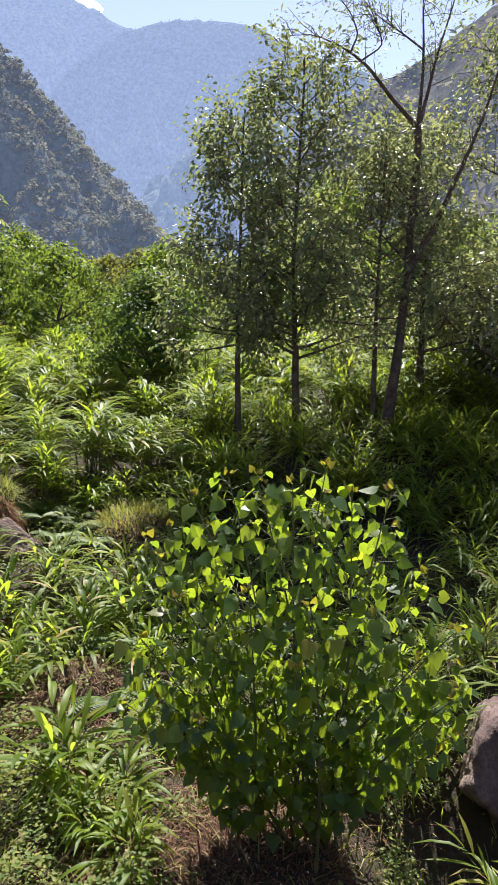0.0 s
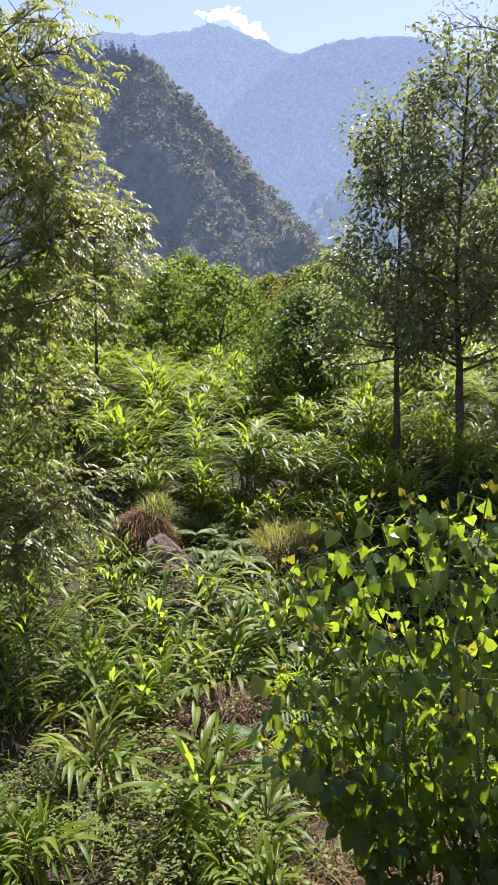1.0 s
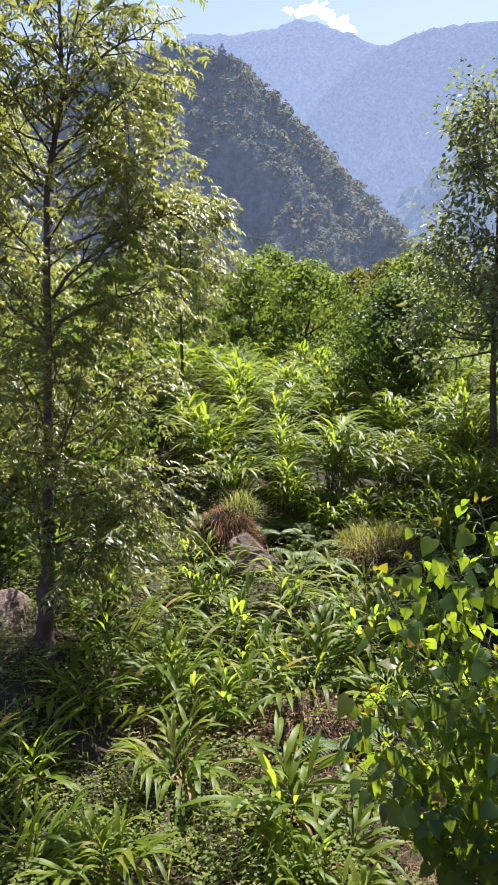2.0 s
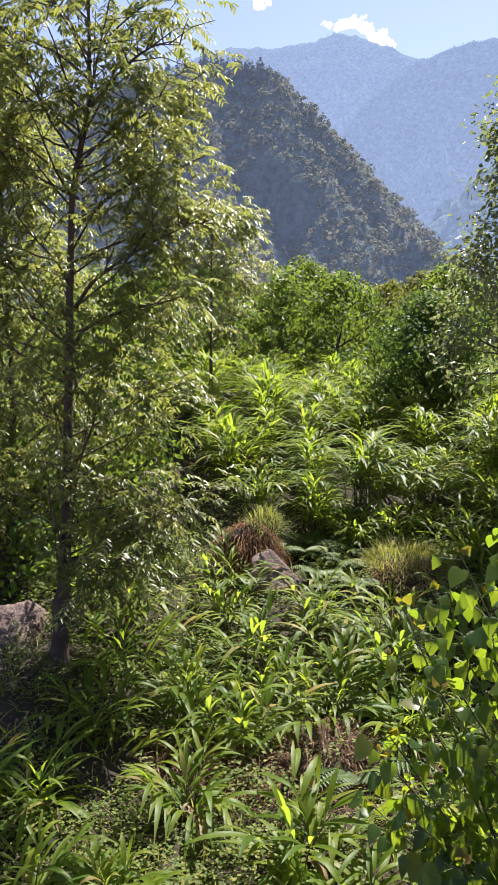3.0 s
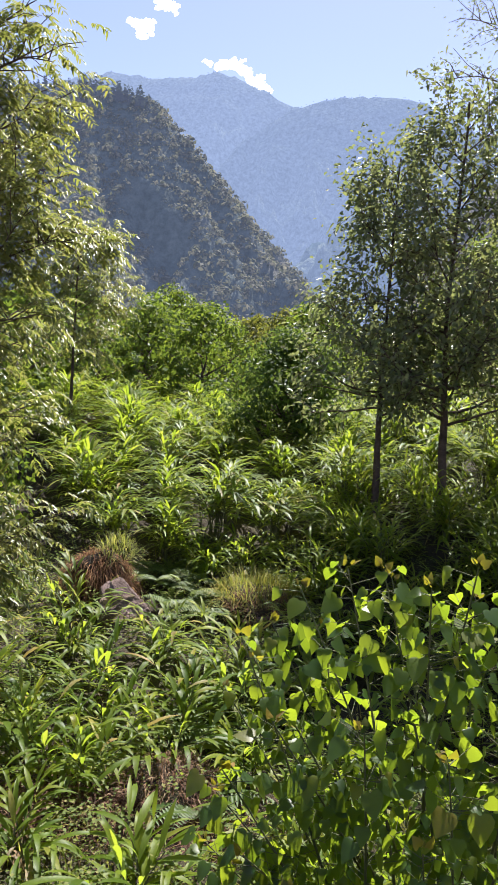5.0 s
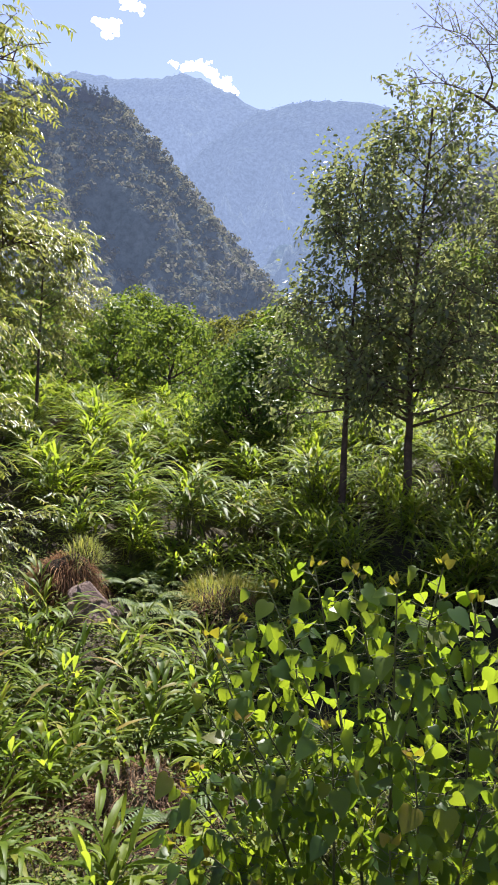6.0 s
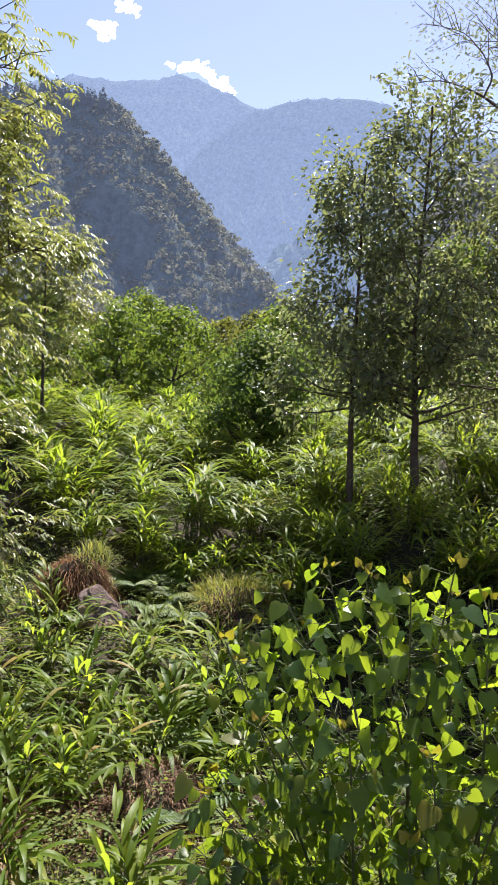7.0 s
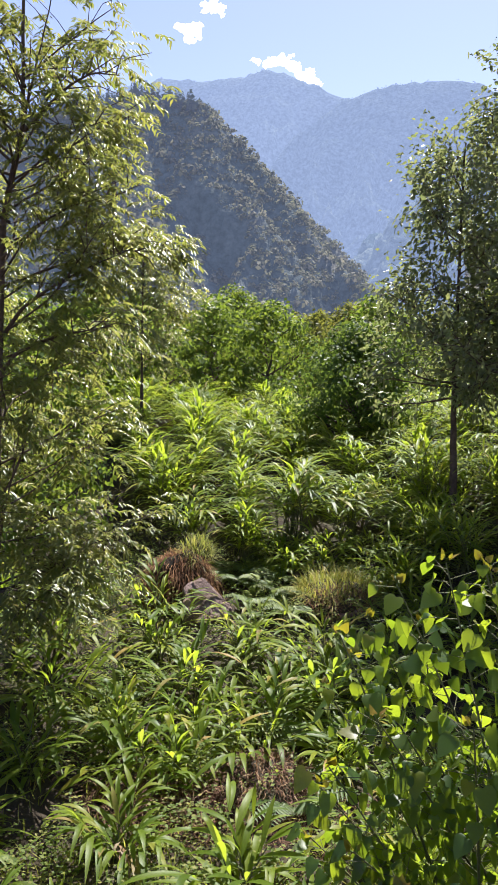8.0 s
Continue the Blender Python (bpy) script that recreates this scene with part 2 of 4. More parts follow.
def waves(x, y, seed, scale, octaves=4, ridged=False):
    """Fractal relief from rotated sine products, quick on whole arrays."""
    r = rng_of(seed)
    total, amp, k = 0.0, 1.0, 1.0 / scale
    for _ in range(octaves):
        for _ in range(3):
            a, ph, ph2 = r.uniform(0, 2 * np.pi, 3)
            u = (x * np.cos(a) + y * np.sin(a)) * k * 2 * np.pi
            w = (y * np.cos(a) - x * np.sin(a)) * k * 4.1
            val = np.sin(u + ph + 1.3 * np.sin(w + ph2))
            total = total + amp * ((1 - 2 * np.abs(val)) if ridged else val) / 3
        amp, k = amp * 0.5, k * 2.03
    return total


# ---- ground ----
def ground_z(x, y):
    z = np.interp(y, [-40, -2, 1.5, 4.2, 8.5, 11, 13, 16.5, 20, 30, 60, 120, 400, 4500], [2.4, 2.0, 2.0, -0.5, -0.45, -0.05, 0.3, 1.0, 1.4, 2.0, 3.0, 4.0, 6.0, 8.0])
    z = z + 0.6 * smoothstep(-3.5, -5.5, x) * smoothstep(4, 6, y) * smoothstep(12, 9, y)
    z = z - 0.9 * np.exp(-((x - 1.85) ** 2 / 0.4 + (y - 5.25) ** 2 / 0.3))
    z = z + 0.75 * smoothstep(-1.5, 0.5, x) * smoothstep(11, 13.5, y) * smoothstep(27, 18, y)
    return z + 0.3 * smoothstep(1, 2.5, x) * smoothstep(6, 8.5, y) * smoothstep(15, 12, y) + 0.5 * smoothstep(-4, -10, x) * smoothstep(14, 19, y)


def build_ground():
    u = np.linspace(-1, 1, 221)
    xs = 28 * u + 3970 * u ** 7
    ys = np.concatenate([np.linspace(-60, 2, 22)[:-1], np.linspace(2, 26, 150)[:-1], 26 + 4000 * np.linspace(0, 1, 60) ** 3])
    X, Y = np.meshgrid(xs, ys)
    Z = ground_z(X, Y) + 0.10 * waves(X, Y, 3, 2.3, 4) * smoothstep(2, 5, Y)
    n, m = X.shape
    idx = np.arange(n * m).reshape(n, m)
    f = np.stack([idx[:-1, :-1], idx[:-1, 1:], idx[1:, 1:], idx[1:, :-1]], -1).reshape(-1, 4)
    ob = new("ground", mesh_of("ground", np.stack([X, Y, Z], -1).reshape(-1, 3), f, SOIL))
    tagged(ob, "dark earth of a valley floor with litter and weeds", "ground", kind="structure")


build_ground()


# ---- hills and mountains ----
def ridge_height(X, Y, lines, steep):
    """Height of a range, tents falling away from each ridge line, and the distance from the line."""
    best, far = np.full(X.shape, -1e9), np.zeros(X.shape)
    for line in lines:
        for (x0, y0, z0), (x1, y1, z1) in zip(line, line[1:]):
            dx, dy = x1 - x0, y1 - y0
            t = np.clip(((X - x0) * dx + (Y - y0) * dy) / (dx * dx + dy * dy), 0, 1)
            dist = np.hypot(X - x0 - t * dx, Y - y0 - t * dy)
            h = z0 + t * (z1 - z0) - steep * dist
            far = np.where(h > best, dist, far)
            best = np.maximum(best, h)
    return best, far


def cliff_line(x):
    return 259 - 0.4 * (x + 88)


def mountain(name, label, lines, steep, box, n, rough, scale, material, seed, cliff=False):
    xs, ys = np.linspace(box[0], box[2], n), np.linspace(box[1], box[3], n)
    X, Y = np.meshgrid(xs, ys)
    Z, far = ridge_height(X, Y, lines, steep)
    away = smoothstep(0, scale, far)
    gully = 0.5 - 0.5 * waves(X, Y, seed, scale, 5, True)
    Z = Z - rough * gully * away + rough * 0.035 * waves(X, Y, seed + 2, scale * 0.2, 3)
    if cliff:
        drop = cliff_line(X) - Y
        Z = Z - 13 * smoothstep(-1.2, 1.2, drop) * smoothstep(40, 10, drop) * smoothstep(16, 9, np.abs(X + 85))
    Z = np.maximum(Z, ground_z(X, Y) - 6)
    idx = np.arange(n * n).reshape(n, n)
    f = np.stack([idx[:-1, :-1], idx[:-1, 1:], idx[1:, 1:], idx[1:, :-1]], -1).reshape(-1, 4)
    ob = new(name, mesh_of(name, np.stack([X, Y, Z], -1).reshape(-1, 3), f, material))
    tagged(ob, label, "mountain", kind="structure")
    return X, Y, Z


def slope_mat(name, stops, scale, fine, relief, depth, haze_glow=None, haze_share=0.0):
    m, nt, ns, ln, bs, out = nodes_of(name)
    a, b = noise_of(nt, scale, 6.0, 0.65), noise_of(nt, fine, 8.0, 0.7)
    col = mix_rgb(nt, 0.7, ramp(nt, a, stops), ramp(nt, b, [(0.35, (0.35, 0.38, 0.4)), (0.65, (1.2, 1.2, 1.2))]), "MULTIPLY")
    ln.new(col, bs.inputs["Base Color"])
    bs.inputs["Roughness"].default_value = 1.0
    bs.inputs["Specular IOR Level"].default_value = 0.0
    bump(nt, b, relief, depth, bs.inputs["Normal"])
    # distance haze painted in as the slope's own blue glow, mottled by the noise
    if haze_glow:
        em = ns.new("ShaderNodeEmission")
        ln.new(mix_rgb(nt, ramp(nt, b, [(0.36, (0, 0, 0)), (0.64, (1, 1, 1))]), tuple(0.88 * c for c in haze_glow), tuple(1.12 * c for c in haze_glow)), em.inputs[0])
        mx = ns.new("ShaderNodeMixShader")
        mx.inputs[0].default_value = haze_share
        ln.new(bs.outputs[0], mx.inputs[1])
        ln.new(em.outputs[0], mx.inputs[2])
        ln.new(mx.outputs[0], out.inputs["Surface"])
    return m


# last two values: the glow standing in for haze, and its share
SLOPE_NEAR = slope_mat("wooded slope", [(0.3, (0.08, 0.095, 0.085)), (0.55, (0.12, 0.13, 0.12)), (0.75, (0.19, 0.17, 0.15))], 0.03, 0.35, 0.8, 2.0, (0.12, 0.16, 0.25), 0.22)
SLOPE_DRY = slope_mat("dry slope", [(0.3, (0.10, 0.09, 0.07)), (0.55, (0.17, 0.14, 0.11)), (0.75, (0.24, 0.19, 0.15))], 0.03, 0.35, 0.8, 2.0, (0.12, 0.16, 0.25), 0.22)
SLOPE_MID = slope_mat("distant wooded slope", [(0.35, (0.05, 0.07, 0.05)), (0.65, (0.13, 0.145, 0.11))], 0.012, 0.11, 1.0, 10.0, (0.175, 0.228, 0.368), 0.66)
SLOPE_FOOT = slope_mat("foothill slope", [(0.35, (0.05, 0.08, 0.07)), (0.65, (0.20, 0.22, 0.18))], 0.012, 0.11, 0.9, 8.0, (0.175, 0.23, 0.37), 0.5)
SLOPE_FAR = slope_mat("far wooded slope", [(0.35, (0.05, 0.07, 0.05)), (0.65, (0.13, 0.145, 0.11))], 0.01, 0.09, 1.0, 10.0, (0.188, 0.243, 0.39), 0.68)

HILL = [[(-420, 330, 150), (-260, 310, 126), (-150, 300, 121), (-129, 300, 121), (-104, 298, 117), (-86, 292, 98), (-66, 278, 70), (-52, 268, 51), (-33, 255, 36), (-22, 240, 20), (-14, 225, 6)],
        [(-129, 300, 119), (-110, 250, 72), (-84, 200, 34), (-60, 170, 8)]]
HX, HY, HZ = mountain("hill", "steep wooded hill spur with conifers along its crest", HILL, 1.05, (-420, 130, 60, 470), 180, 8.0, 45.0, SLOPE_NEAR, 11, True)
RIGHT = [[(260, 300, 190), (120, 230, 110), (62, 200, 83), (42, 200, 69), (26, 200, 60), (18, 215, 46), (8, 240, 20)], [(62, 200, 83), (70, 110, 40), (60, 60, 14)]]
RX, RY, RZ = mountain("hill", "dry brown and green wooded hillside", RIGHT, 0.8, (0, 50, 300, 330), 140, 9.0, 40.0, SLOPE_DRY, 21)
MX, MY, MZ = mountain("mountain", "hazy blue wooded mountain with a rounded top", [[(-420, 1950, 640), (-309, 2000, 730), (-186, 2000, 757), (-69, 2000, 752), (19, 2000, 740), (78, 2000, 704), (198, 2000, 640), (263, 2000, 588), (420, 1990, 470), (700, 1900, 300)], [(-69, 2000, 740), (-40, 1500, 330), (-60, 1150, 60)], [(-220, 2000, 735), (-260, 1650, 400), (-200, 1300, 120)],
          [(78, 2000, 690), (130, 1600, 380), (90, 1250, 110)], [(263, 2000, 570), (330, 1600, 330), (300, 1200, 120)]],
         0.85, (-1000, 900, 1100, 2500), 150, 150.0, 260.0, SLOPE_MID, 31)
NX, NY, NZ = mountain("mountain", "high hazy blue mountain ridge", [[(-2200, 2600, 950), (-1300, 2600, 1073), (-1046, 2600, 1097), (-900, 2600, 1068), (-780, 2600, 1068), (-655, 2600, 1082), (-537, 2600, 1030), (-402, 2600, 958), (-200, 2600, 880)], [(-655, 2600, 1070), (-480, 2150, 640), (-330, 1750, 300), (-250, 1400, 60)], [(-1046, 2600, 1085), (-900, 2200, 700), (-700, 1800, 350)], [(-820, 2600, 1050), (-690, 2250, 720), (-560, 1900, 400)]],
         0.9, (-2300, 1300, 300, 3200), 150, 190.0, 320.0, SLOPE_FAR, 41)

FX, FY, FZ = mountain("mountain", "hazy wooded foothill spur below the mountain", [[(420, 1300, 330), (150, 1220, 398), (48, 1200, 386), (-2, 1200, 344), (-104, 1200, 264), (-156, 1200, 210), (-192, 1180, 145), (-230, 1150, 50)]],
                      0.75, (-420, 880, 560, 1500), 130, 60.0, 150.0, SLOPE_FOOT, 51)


def slope_woods(X, Y, Z, n, size, label, seed, low, leaves):
    """Trees of a far slope, each a few large leafy masses."""
    r = rng_of(seed)
    i, j = r.integers(1, X.shape[0] - 1, n), r.integers(1, X.shape[1] - 1, n)
    dx, dy = X[0, 1] - X[0, 0], Y[1, 0] - Y[0, 0]
    stand = waves(X[i, j] + 0.4 * Z[i, j], Y[i, j], seed, 34 * size, 4)
    keep = (Z[i, j] > low) & (stand > r.uniform(-0.7, 0.5, n))
    i, j = i[keep], j[keep]
    k = len(i)
    p = np.stack([X[i, j] + r.uniform(-0.5, 0.5, k) * dx, Y[i, j], Z[i, j]], -1)
    p = np.repeat(p, 3, 0) + r.normal(0, size * 0.35, (3 * k, 3))
    up = np.array((0, -0.25, 1.0)) + r.normal(0, 0.45, (3 * k, 3))
    d = np.cross(up, r.normal(size=up.shape))
    v, f = diamonds(p, d, np.repeat(size * r.uniform(0.6, 1.5, k), 3), side=np.cross(up, unit(d)))
    tagged(new("mountain_woods", mesh_of("mountain_woods", v, f, leaves, False)), label, "trees", kind="stuff")


slope_woods(MX, MY, MZ, 40000, 5.0, "trees on the far mountain, paled blue-green by haze in their colour", 61, 120, FARWOOD)
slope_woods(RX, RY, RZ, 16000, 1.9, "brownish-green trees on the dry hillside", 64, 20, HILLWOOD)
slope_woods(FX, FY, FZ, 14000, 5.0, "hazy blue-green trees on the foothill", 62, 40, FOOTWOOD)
slope_woods(NX, NY, NZ, 24000, 5.5, "trees on the high ridge, paled blue by haze in their colour", 63, 300, FARWOOD)

# woods on the near hill: many leafy clumps
def hill_woods():
    r = rng_of(5)
    n = 46000
    i = r.integers(1, HX.shape[0] - 1, n)
    j = r.integers(1, HX.shape[1] - 1, n)
    px, py, pz = HX[i, j] + r.uniform(-1, 1, n), HY[i, j] + r.uniform(-0.7, 0.7, n), HZ[i, j]
    cliff = (np.abs(px + 85) < 12) & (np.abs(py - cliff_line(px)) < 4.5)
    keep = (pz > 14) & (px > -205) & ~cliff & (py < 304) & (px < 0)
    px, py, pz = px[keep], py[keep], pz[keep]
    k, leaves = len(px), 15
    size = r.uniform(1.0, 2.5, k) * (1 + 0.5 * (r.random(k) > 0.88))
    off = unit(r.normal(size=(k, leaves, 3))) * size[:, None, None] * r.uniform(0.5, 1.0, (k, leaves, 1))
    off[..., 2] = np.abs(off[..., 2]) * 1.1
    p = (np.stack([px, py, pz], -1)[:, None] + off).reshape(-1, 3)
    out = unit(off.reshape(-1, 3)) + r.normal(0, 0.25, (k * leaves, 3))
    d = unit(np.cross(out, r.normal(size=out.shape)))
    v, f = diamonds(p - d * np.repeat(size, leaves)[:, None] * 0.3, d, np.repeat(size, leaves) * 0.65, side=np.cross(out, d))
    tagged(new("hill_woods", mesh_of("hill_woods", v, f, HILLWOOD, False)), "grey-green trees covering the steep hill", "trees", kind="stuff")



def crest_conifers():
    r = rng_of(6)
    m = 120
    t = r.uniform(0, 1, m)
    cx = -188 + 86 * t ** 0.8 + r.normal(0, 2, m)
    cz = np.interp(cx, [-260, -150, -129, -104, -86], [126, 121, 121, 112, 93])
    cy = np.interp(cx, [-260, -150, -104, -86], [310, 300, 298, 290]) + r.normal(0, 4, m)
    hh = r.uniform(5.0, 9.5, m)
    lv = 60
    s = r.random((m, lv))
    a = r.uniform(0, 2 * np.pi, (m, lv))
    rad = hh[:, None] * 0.20 * (1 - s)
    q = np.stack([cx[:, None] + 0 * s, cy[:, None] + 0 * s, cz[:, None] - 1.5 + hh[:, None] * (0.15 + 0.85 * s)], -1).reshape(-1, 3)
    w = np.stack([np.cos(a), np.sin(a), -0.25 + 0 * a], -1).reshape(-1, 3)
    v2, f2 = diamonds(q, w, rad.reshape(-1) + 0.7)
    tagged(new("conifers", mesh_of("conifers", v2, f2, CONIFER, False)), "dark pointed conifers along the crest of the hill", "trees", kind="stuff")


hill_woods()
crest_conifers()


# ---- clouds ----
CLOUD, cnt, cns, cln, cbs, cout = nodes_of("cloud")
cbs.inputs["Base Color"].default_value = (0.95, 0.95, 0.97, 1)
cbs.inputs["Roughness"].default_value = 1.0
bump(cnt, noise_of(cnt, 0.02, 5.0), 0.6, 20.0, cbs.inputs["Normal"])
# pale glow of the cloud's own, put in for sunlight scattered inside it
cbs.inputs["Emission Color"].default_value = (0.9, 0.95, 1.0, 1)
cbs.inputs["Emission Strength"].default_value = 0.5


def cloud(puffs, seed):
    r = rng_of(seed)
    bm = bmesh.new()
    for x, y, z, s in puffs:
        for _ in range(22):
            o = r.normal(0, 0.48, 3) * s
            w = s * r.uniform(0.12, 0.5)
            m = Matrix.Translation((x + o[0], y + o[1], z + o[2] * 0.55)) @ Matrix.Diagonal((w * 1.25, w, w * 0.8, 1))
            bmesh.ops.create_icosphere(bm, subdivisions=2, radius=1, matrix=m)
    for v in bm.verts:
        v.co += Vector((noise.noise(v.co * 0.05), 0, noise.noise(v.co * 0.05 + Vector((40, 0, 0))))) * 16 + v.normal * noise.noise(v.co * 0.12) * 9
    me = bpy.data.meshes.new("cloud")
    bm.to_mesh(me)
    bm.free()
    me.materials.append(CLOUD)
    me.shade_smooth()
    tagged(new("cloud", me), "small bright white cumulus cloud behind the ridge", "cloud", kind="structure")


cloud([(-1080, 4000, 1712, 22), (-1010, 4000, 1700, 36), (-940, 4000, 1705, 40), (-880, 4000, 1660, 44), (-820, 4000, 1610, 44), (-770, 4000, 1565, 36)], 1)
cloud([(-1480, 4000, 1930, 40), (-1430, 4000, 1925, 36), (-1460, 4000, 1880, 32)], 2)
cloud([(-1330, 4000, 2030, 36), (-1290, 4000, 2010, 30)], 3)


# ---- plants ----
def cane(seed, height, leaves, leaf, wide, out, segs, lone, low, droop):
    """One leafy cane, leaning along x: its stem, then each leaf's root and shape."""
    r = rng_of(seed)
    tip = np.array((out, 0, height))
    bend = np.array((out * 0.35, 0, 0))
    ts = np.linspace(0, 1, 8)[:, None]
    line = tip * ts + bend * (ts * ts - ts)
    stem = polyline_tube(line + np.array((0, 0, -0.04)), np.linspace(0.011, 0.004, 8), 5)
    plane = r.uniform(-0.6, 0.6)
    axis, flank = unit(tip + bend), np.array((0.0, 1.0, 0.0))
    P, D, L, W, G = [], [], [], [], []
    for q, t in enumerate(np.linspace(low, 0.97, leaves)):
        P.append(tip * t + bend * (t * t - t))
        sgn = 1 if q % 2 else -1
        wide_a = r.uniform(0.55, 1.0) * (1.25 - 0.5 * t)
        D.append(axis * (0.9 + 0.3 * t) + (flank * math.cos(plane) + np.cross(axis, flank) * math.sin(plane)) * sgn * wide_a + r.normal(0, 0.12, 3))
        L.append(leaf * r.uniform(0.8, 1.15) * (0.7 + 0.45 * math.sin(np.pi * min(t + 0.1, 0.75))))
        W.append(wide * r.uniform(0.8, 1.2))
        G.append(r.uniform(0.25, 0.75) * droop)
    P.append(tip), D.append(axis + r.normal(0, 0.15, 3)), L.append(leaf * 0.75), W.append(wide * 0.7), G.append(0.3)
    P, D, L, W, G = (np.array(a) for a in (P, D, L, W, G))
    if lone:
        return stem, [(P[q], blades(P[q:q + 1] * 0, D[q:q + 1], L[q:q + 1], W[q:q + 1], G[q:q + 1], segs)) for q in range(len(P))]
    return stem, [(None, blades(P, D, L, W, G, segs))]


def plume(seed, height, leaves, leaf, wide, out, segs):
    """One arching cane of the dense stand, its two rows of leaves lying along it like a feather."""
    r = rng_of(seed)
    ts = np.linspace(0, 1, 10)
    bow = r.uniform(0.25, 0.5)
    line = np.stack([out * ts ** 1.7, r.normal(0, 0.04) * ts, height * (ts * (1 + bow) - bow * ts ** 3)], -1)
    stem = polyline_tube(line[::3] + np.array((0, 0, -0.04)), np.linspace(0.011, 0.004, 4), 4)
    t = np.linspace(0.3, 1.0, leaves)
    P = np.stack([np.interp(t, ts, line[:, i]) for i in range(3)], -1)
    way = unit(np.stack([np.interp(t, ts, np.gradient(line[:, i])) for i in range(3)], -1))
    flank = np.array((0.0, 1.0, 0.0)) * np.where(np.arange(leaves) % 2, 1.0, -1.0)[:, None]
    D = way * np.array((1, 1, 0.7)) + flank * (r.uniform(0.5, 1.1, leaves) * (1.15 - 0.7 * t))[:, None] + r.normal(0, 0.1, (leaves, 3)) + np.array((0.2, 0, 0.08))
    L = leaf * r.uniform(0.8, 1.15, leaves) * (0.75 + 0.35 * np.sin(np.pi * np.clip(t, 0, 0.8)))
    return stem, blades(P, D, L, wide * r.uniform(0.8, 1.25, leaves), r.uniform(0.2, 0.6, leaves), segs, 0.2, full=0.4)


def cane_mesh(stem, leaves):
    v, f = join(stem, leaves)
    me = mesh_of("cane", v, f, STEM)
    me.materials.append(GINGER)
    me.polygons.foreach_set("material_index", np.r_[np.zeros(len(stem[1]), int), np.ones(len(leaves[1]), int)].astype(np.int32))
    return me


def ginger_plant(seed, label, canes=9, height=1.0, leaves=9, leaf=0.5, wide=0.06, spread=0.5, segs=4, lone=False, low=0.2, droop=1.0, dome=False, group="ginger clumps"):
    """A ginger clump of leafy canes; lone: each leaf is an object of its own."""
    r = rng_of(seed)
    top = tagged(new("ginger_plant"), label, "plant", group)
    shapes = {}
    for n in range(canes):
        a = 360 * n / canes + r.normal(0, 18)
        key = n if lone else n % 5
        if key not in shapes:
            if dome:
                shapes[key] = cane_mesh(*plume(seed * 31 + key, height * (1.05 - 0.07 * key), leaves, leaf, wide, spread * (0.25 + 0.19 * key), segs))
            else:
                shapes[key] = cane(seed * 31 + key, height * r.uniform(0.7, 1.1), leaves, leaf, wide, spread * r.uniform(0.15, 1.0), segs, lone, low, droop)
                if not lone:
                    shapes[key] = cane_mesh(shapes[key][0], shapes[key][1][0][1])
        m = pose(r.normal(0, 0.08), r.normal(0, 0.08), 0, 0, r.normal(0, 6), a) @ Matrix.Scale(r.uniform(0.85, 1.12), 4)
        if lone:
            stem, lv = shapes[key]
            c = piece("cane", mesh_of("cane", *stem, STEM), top)
            for q in range(2):
                a2 = r.uniform(0, 2 * np.pi)
                dead = blades(np.zeros((1, 3)), np.array([(math.cos(a2), math.sin(a2), 0.5)]), np.array([0.3 * r.uniform(0.7, 1.2)]), np.array([0.03]), np.array([1.7]), 5)
                piece("dead_leaf", mesh_of("dead_leaf", *dead, DRYLEAF), c, "withered brown leaf").location = (0, 0, r.uniform(0.08, 0.2))
            for p, shape in lv:
                piece("leaf", mesh_of("leaf", *shape, GINGER), c).location = p
        else:
            c = piece("cane", shapes[key], top)
        c.matrix_basis = m
    return top


def on_ground(x, y, rz=0, s=1.0, sink=0.0):
    return pose(x, y, float(ground_z(x, y)) - sink, 0, 0, rz) @ Matrix.Scale(s, 4)


def put(ob, m):
    ob.matrix_basis = m
    return ob


def place_copy(proto, m):
    c = copy_thing(proto, m)
    c.matrix_basis = m
    return c


NEAR_GINGER = "glossy green ginger clump with long arching leaves"
FIELD_GINGER = "sunlit yellow-green ginger clump in a dense stand"
SHADE_GINGER = "dark green ginger clump standing in tree shade"
r0 = rng_of(77)
# the clumps that stand closest, each leaf apart
close = [(-2.82, 6.45, 0.9), (-1.65, 6.15, 1.0), (-3.95, 5.95, 0.9), (-2.85, 5.3, 0.8), (-3.4, 5.1, 0.8), (-1.3, 5.3, 0.6), (-1.2, 5.75, 0.8), (-0.85, 5.15, 0.65)]
for n, (x, y, s) in enumerate(close):
    put(ginger_plant(100 + n, NEAR_GINGER, canes=9, height=0.5, leaves=9, leaf=0.52, spread=0.55, wide=0.056, segs=6, lone=True), on_ground(x, y, 40 * n, s))
protos = [ginger_plant(200 + n, NEAR_GINGER, canes=10, height=0.6, leaves=8, leaf=0.5, spread=0.6, wide=0.056) for n in range(4)]
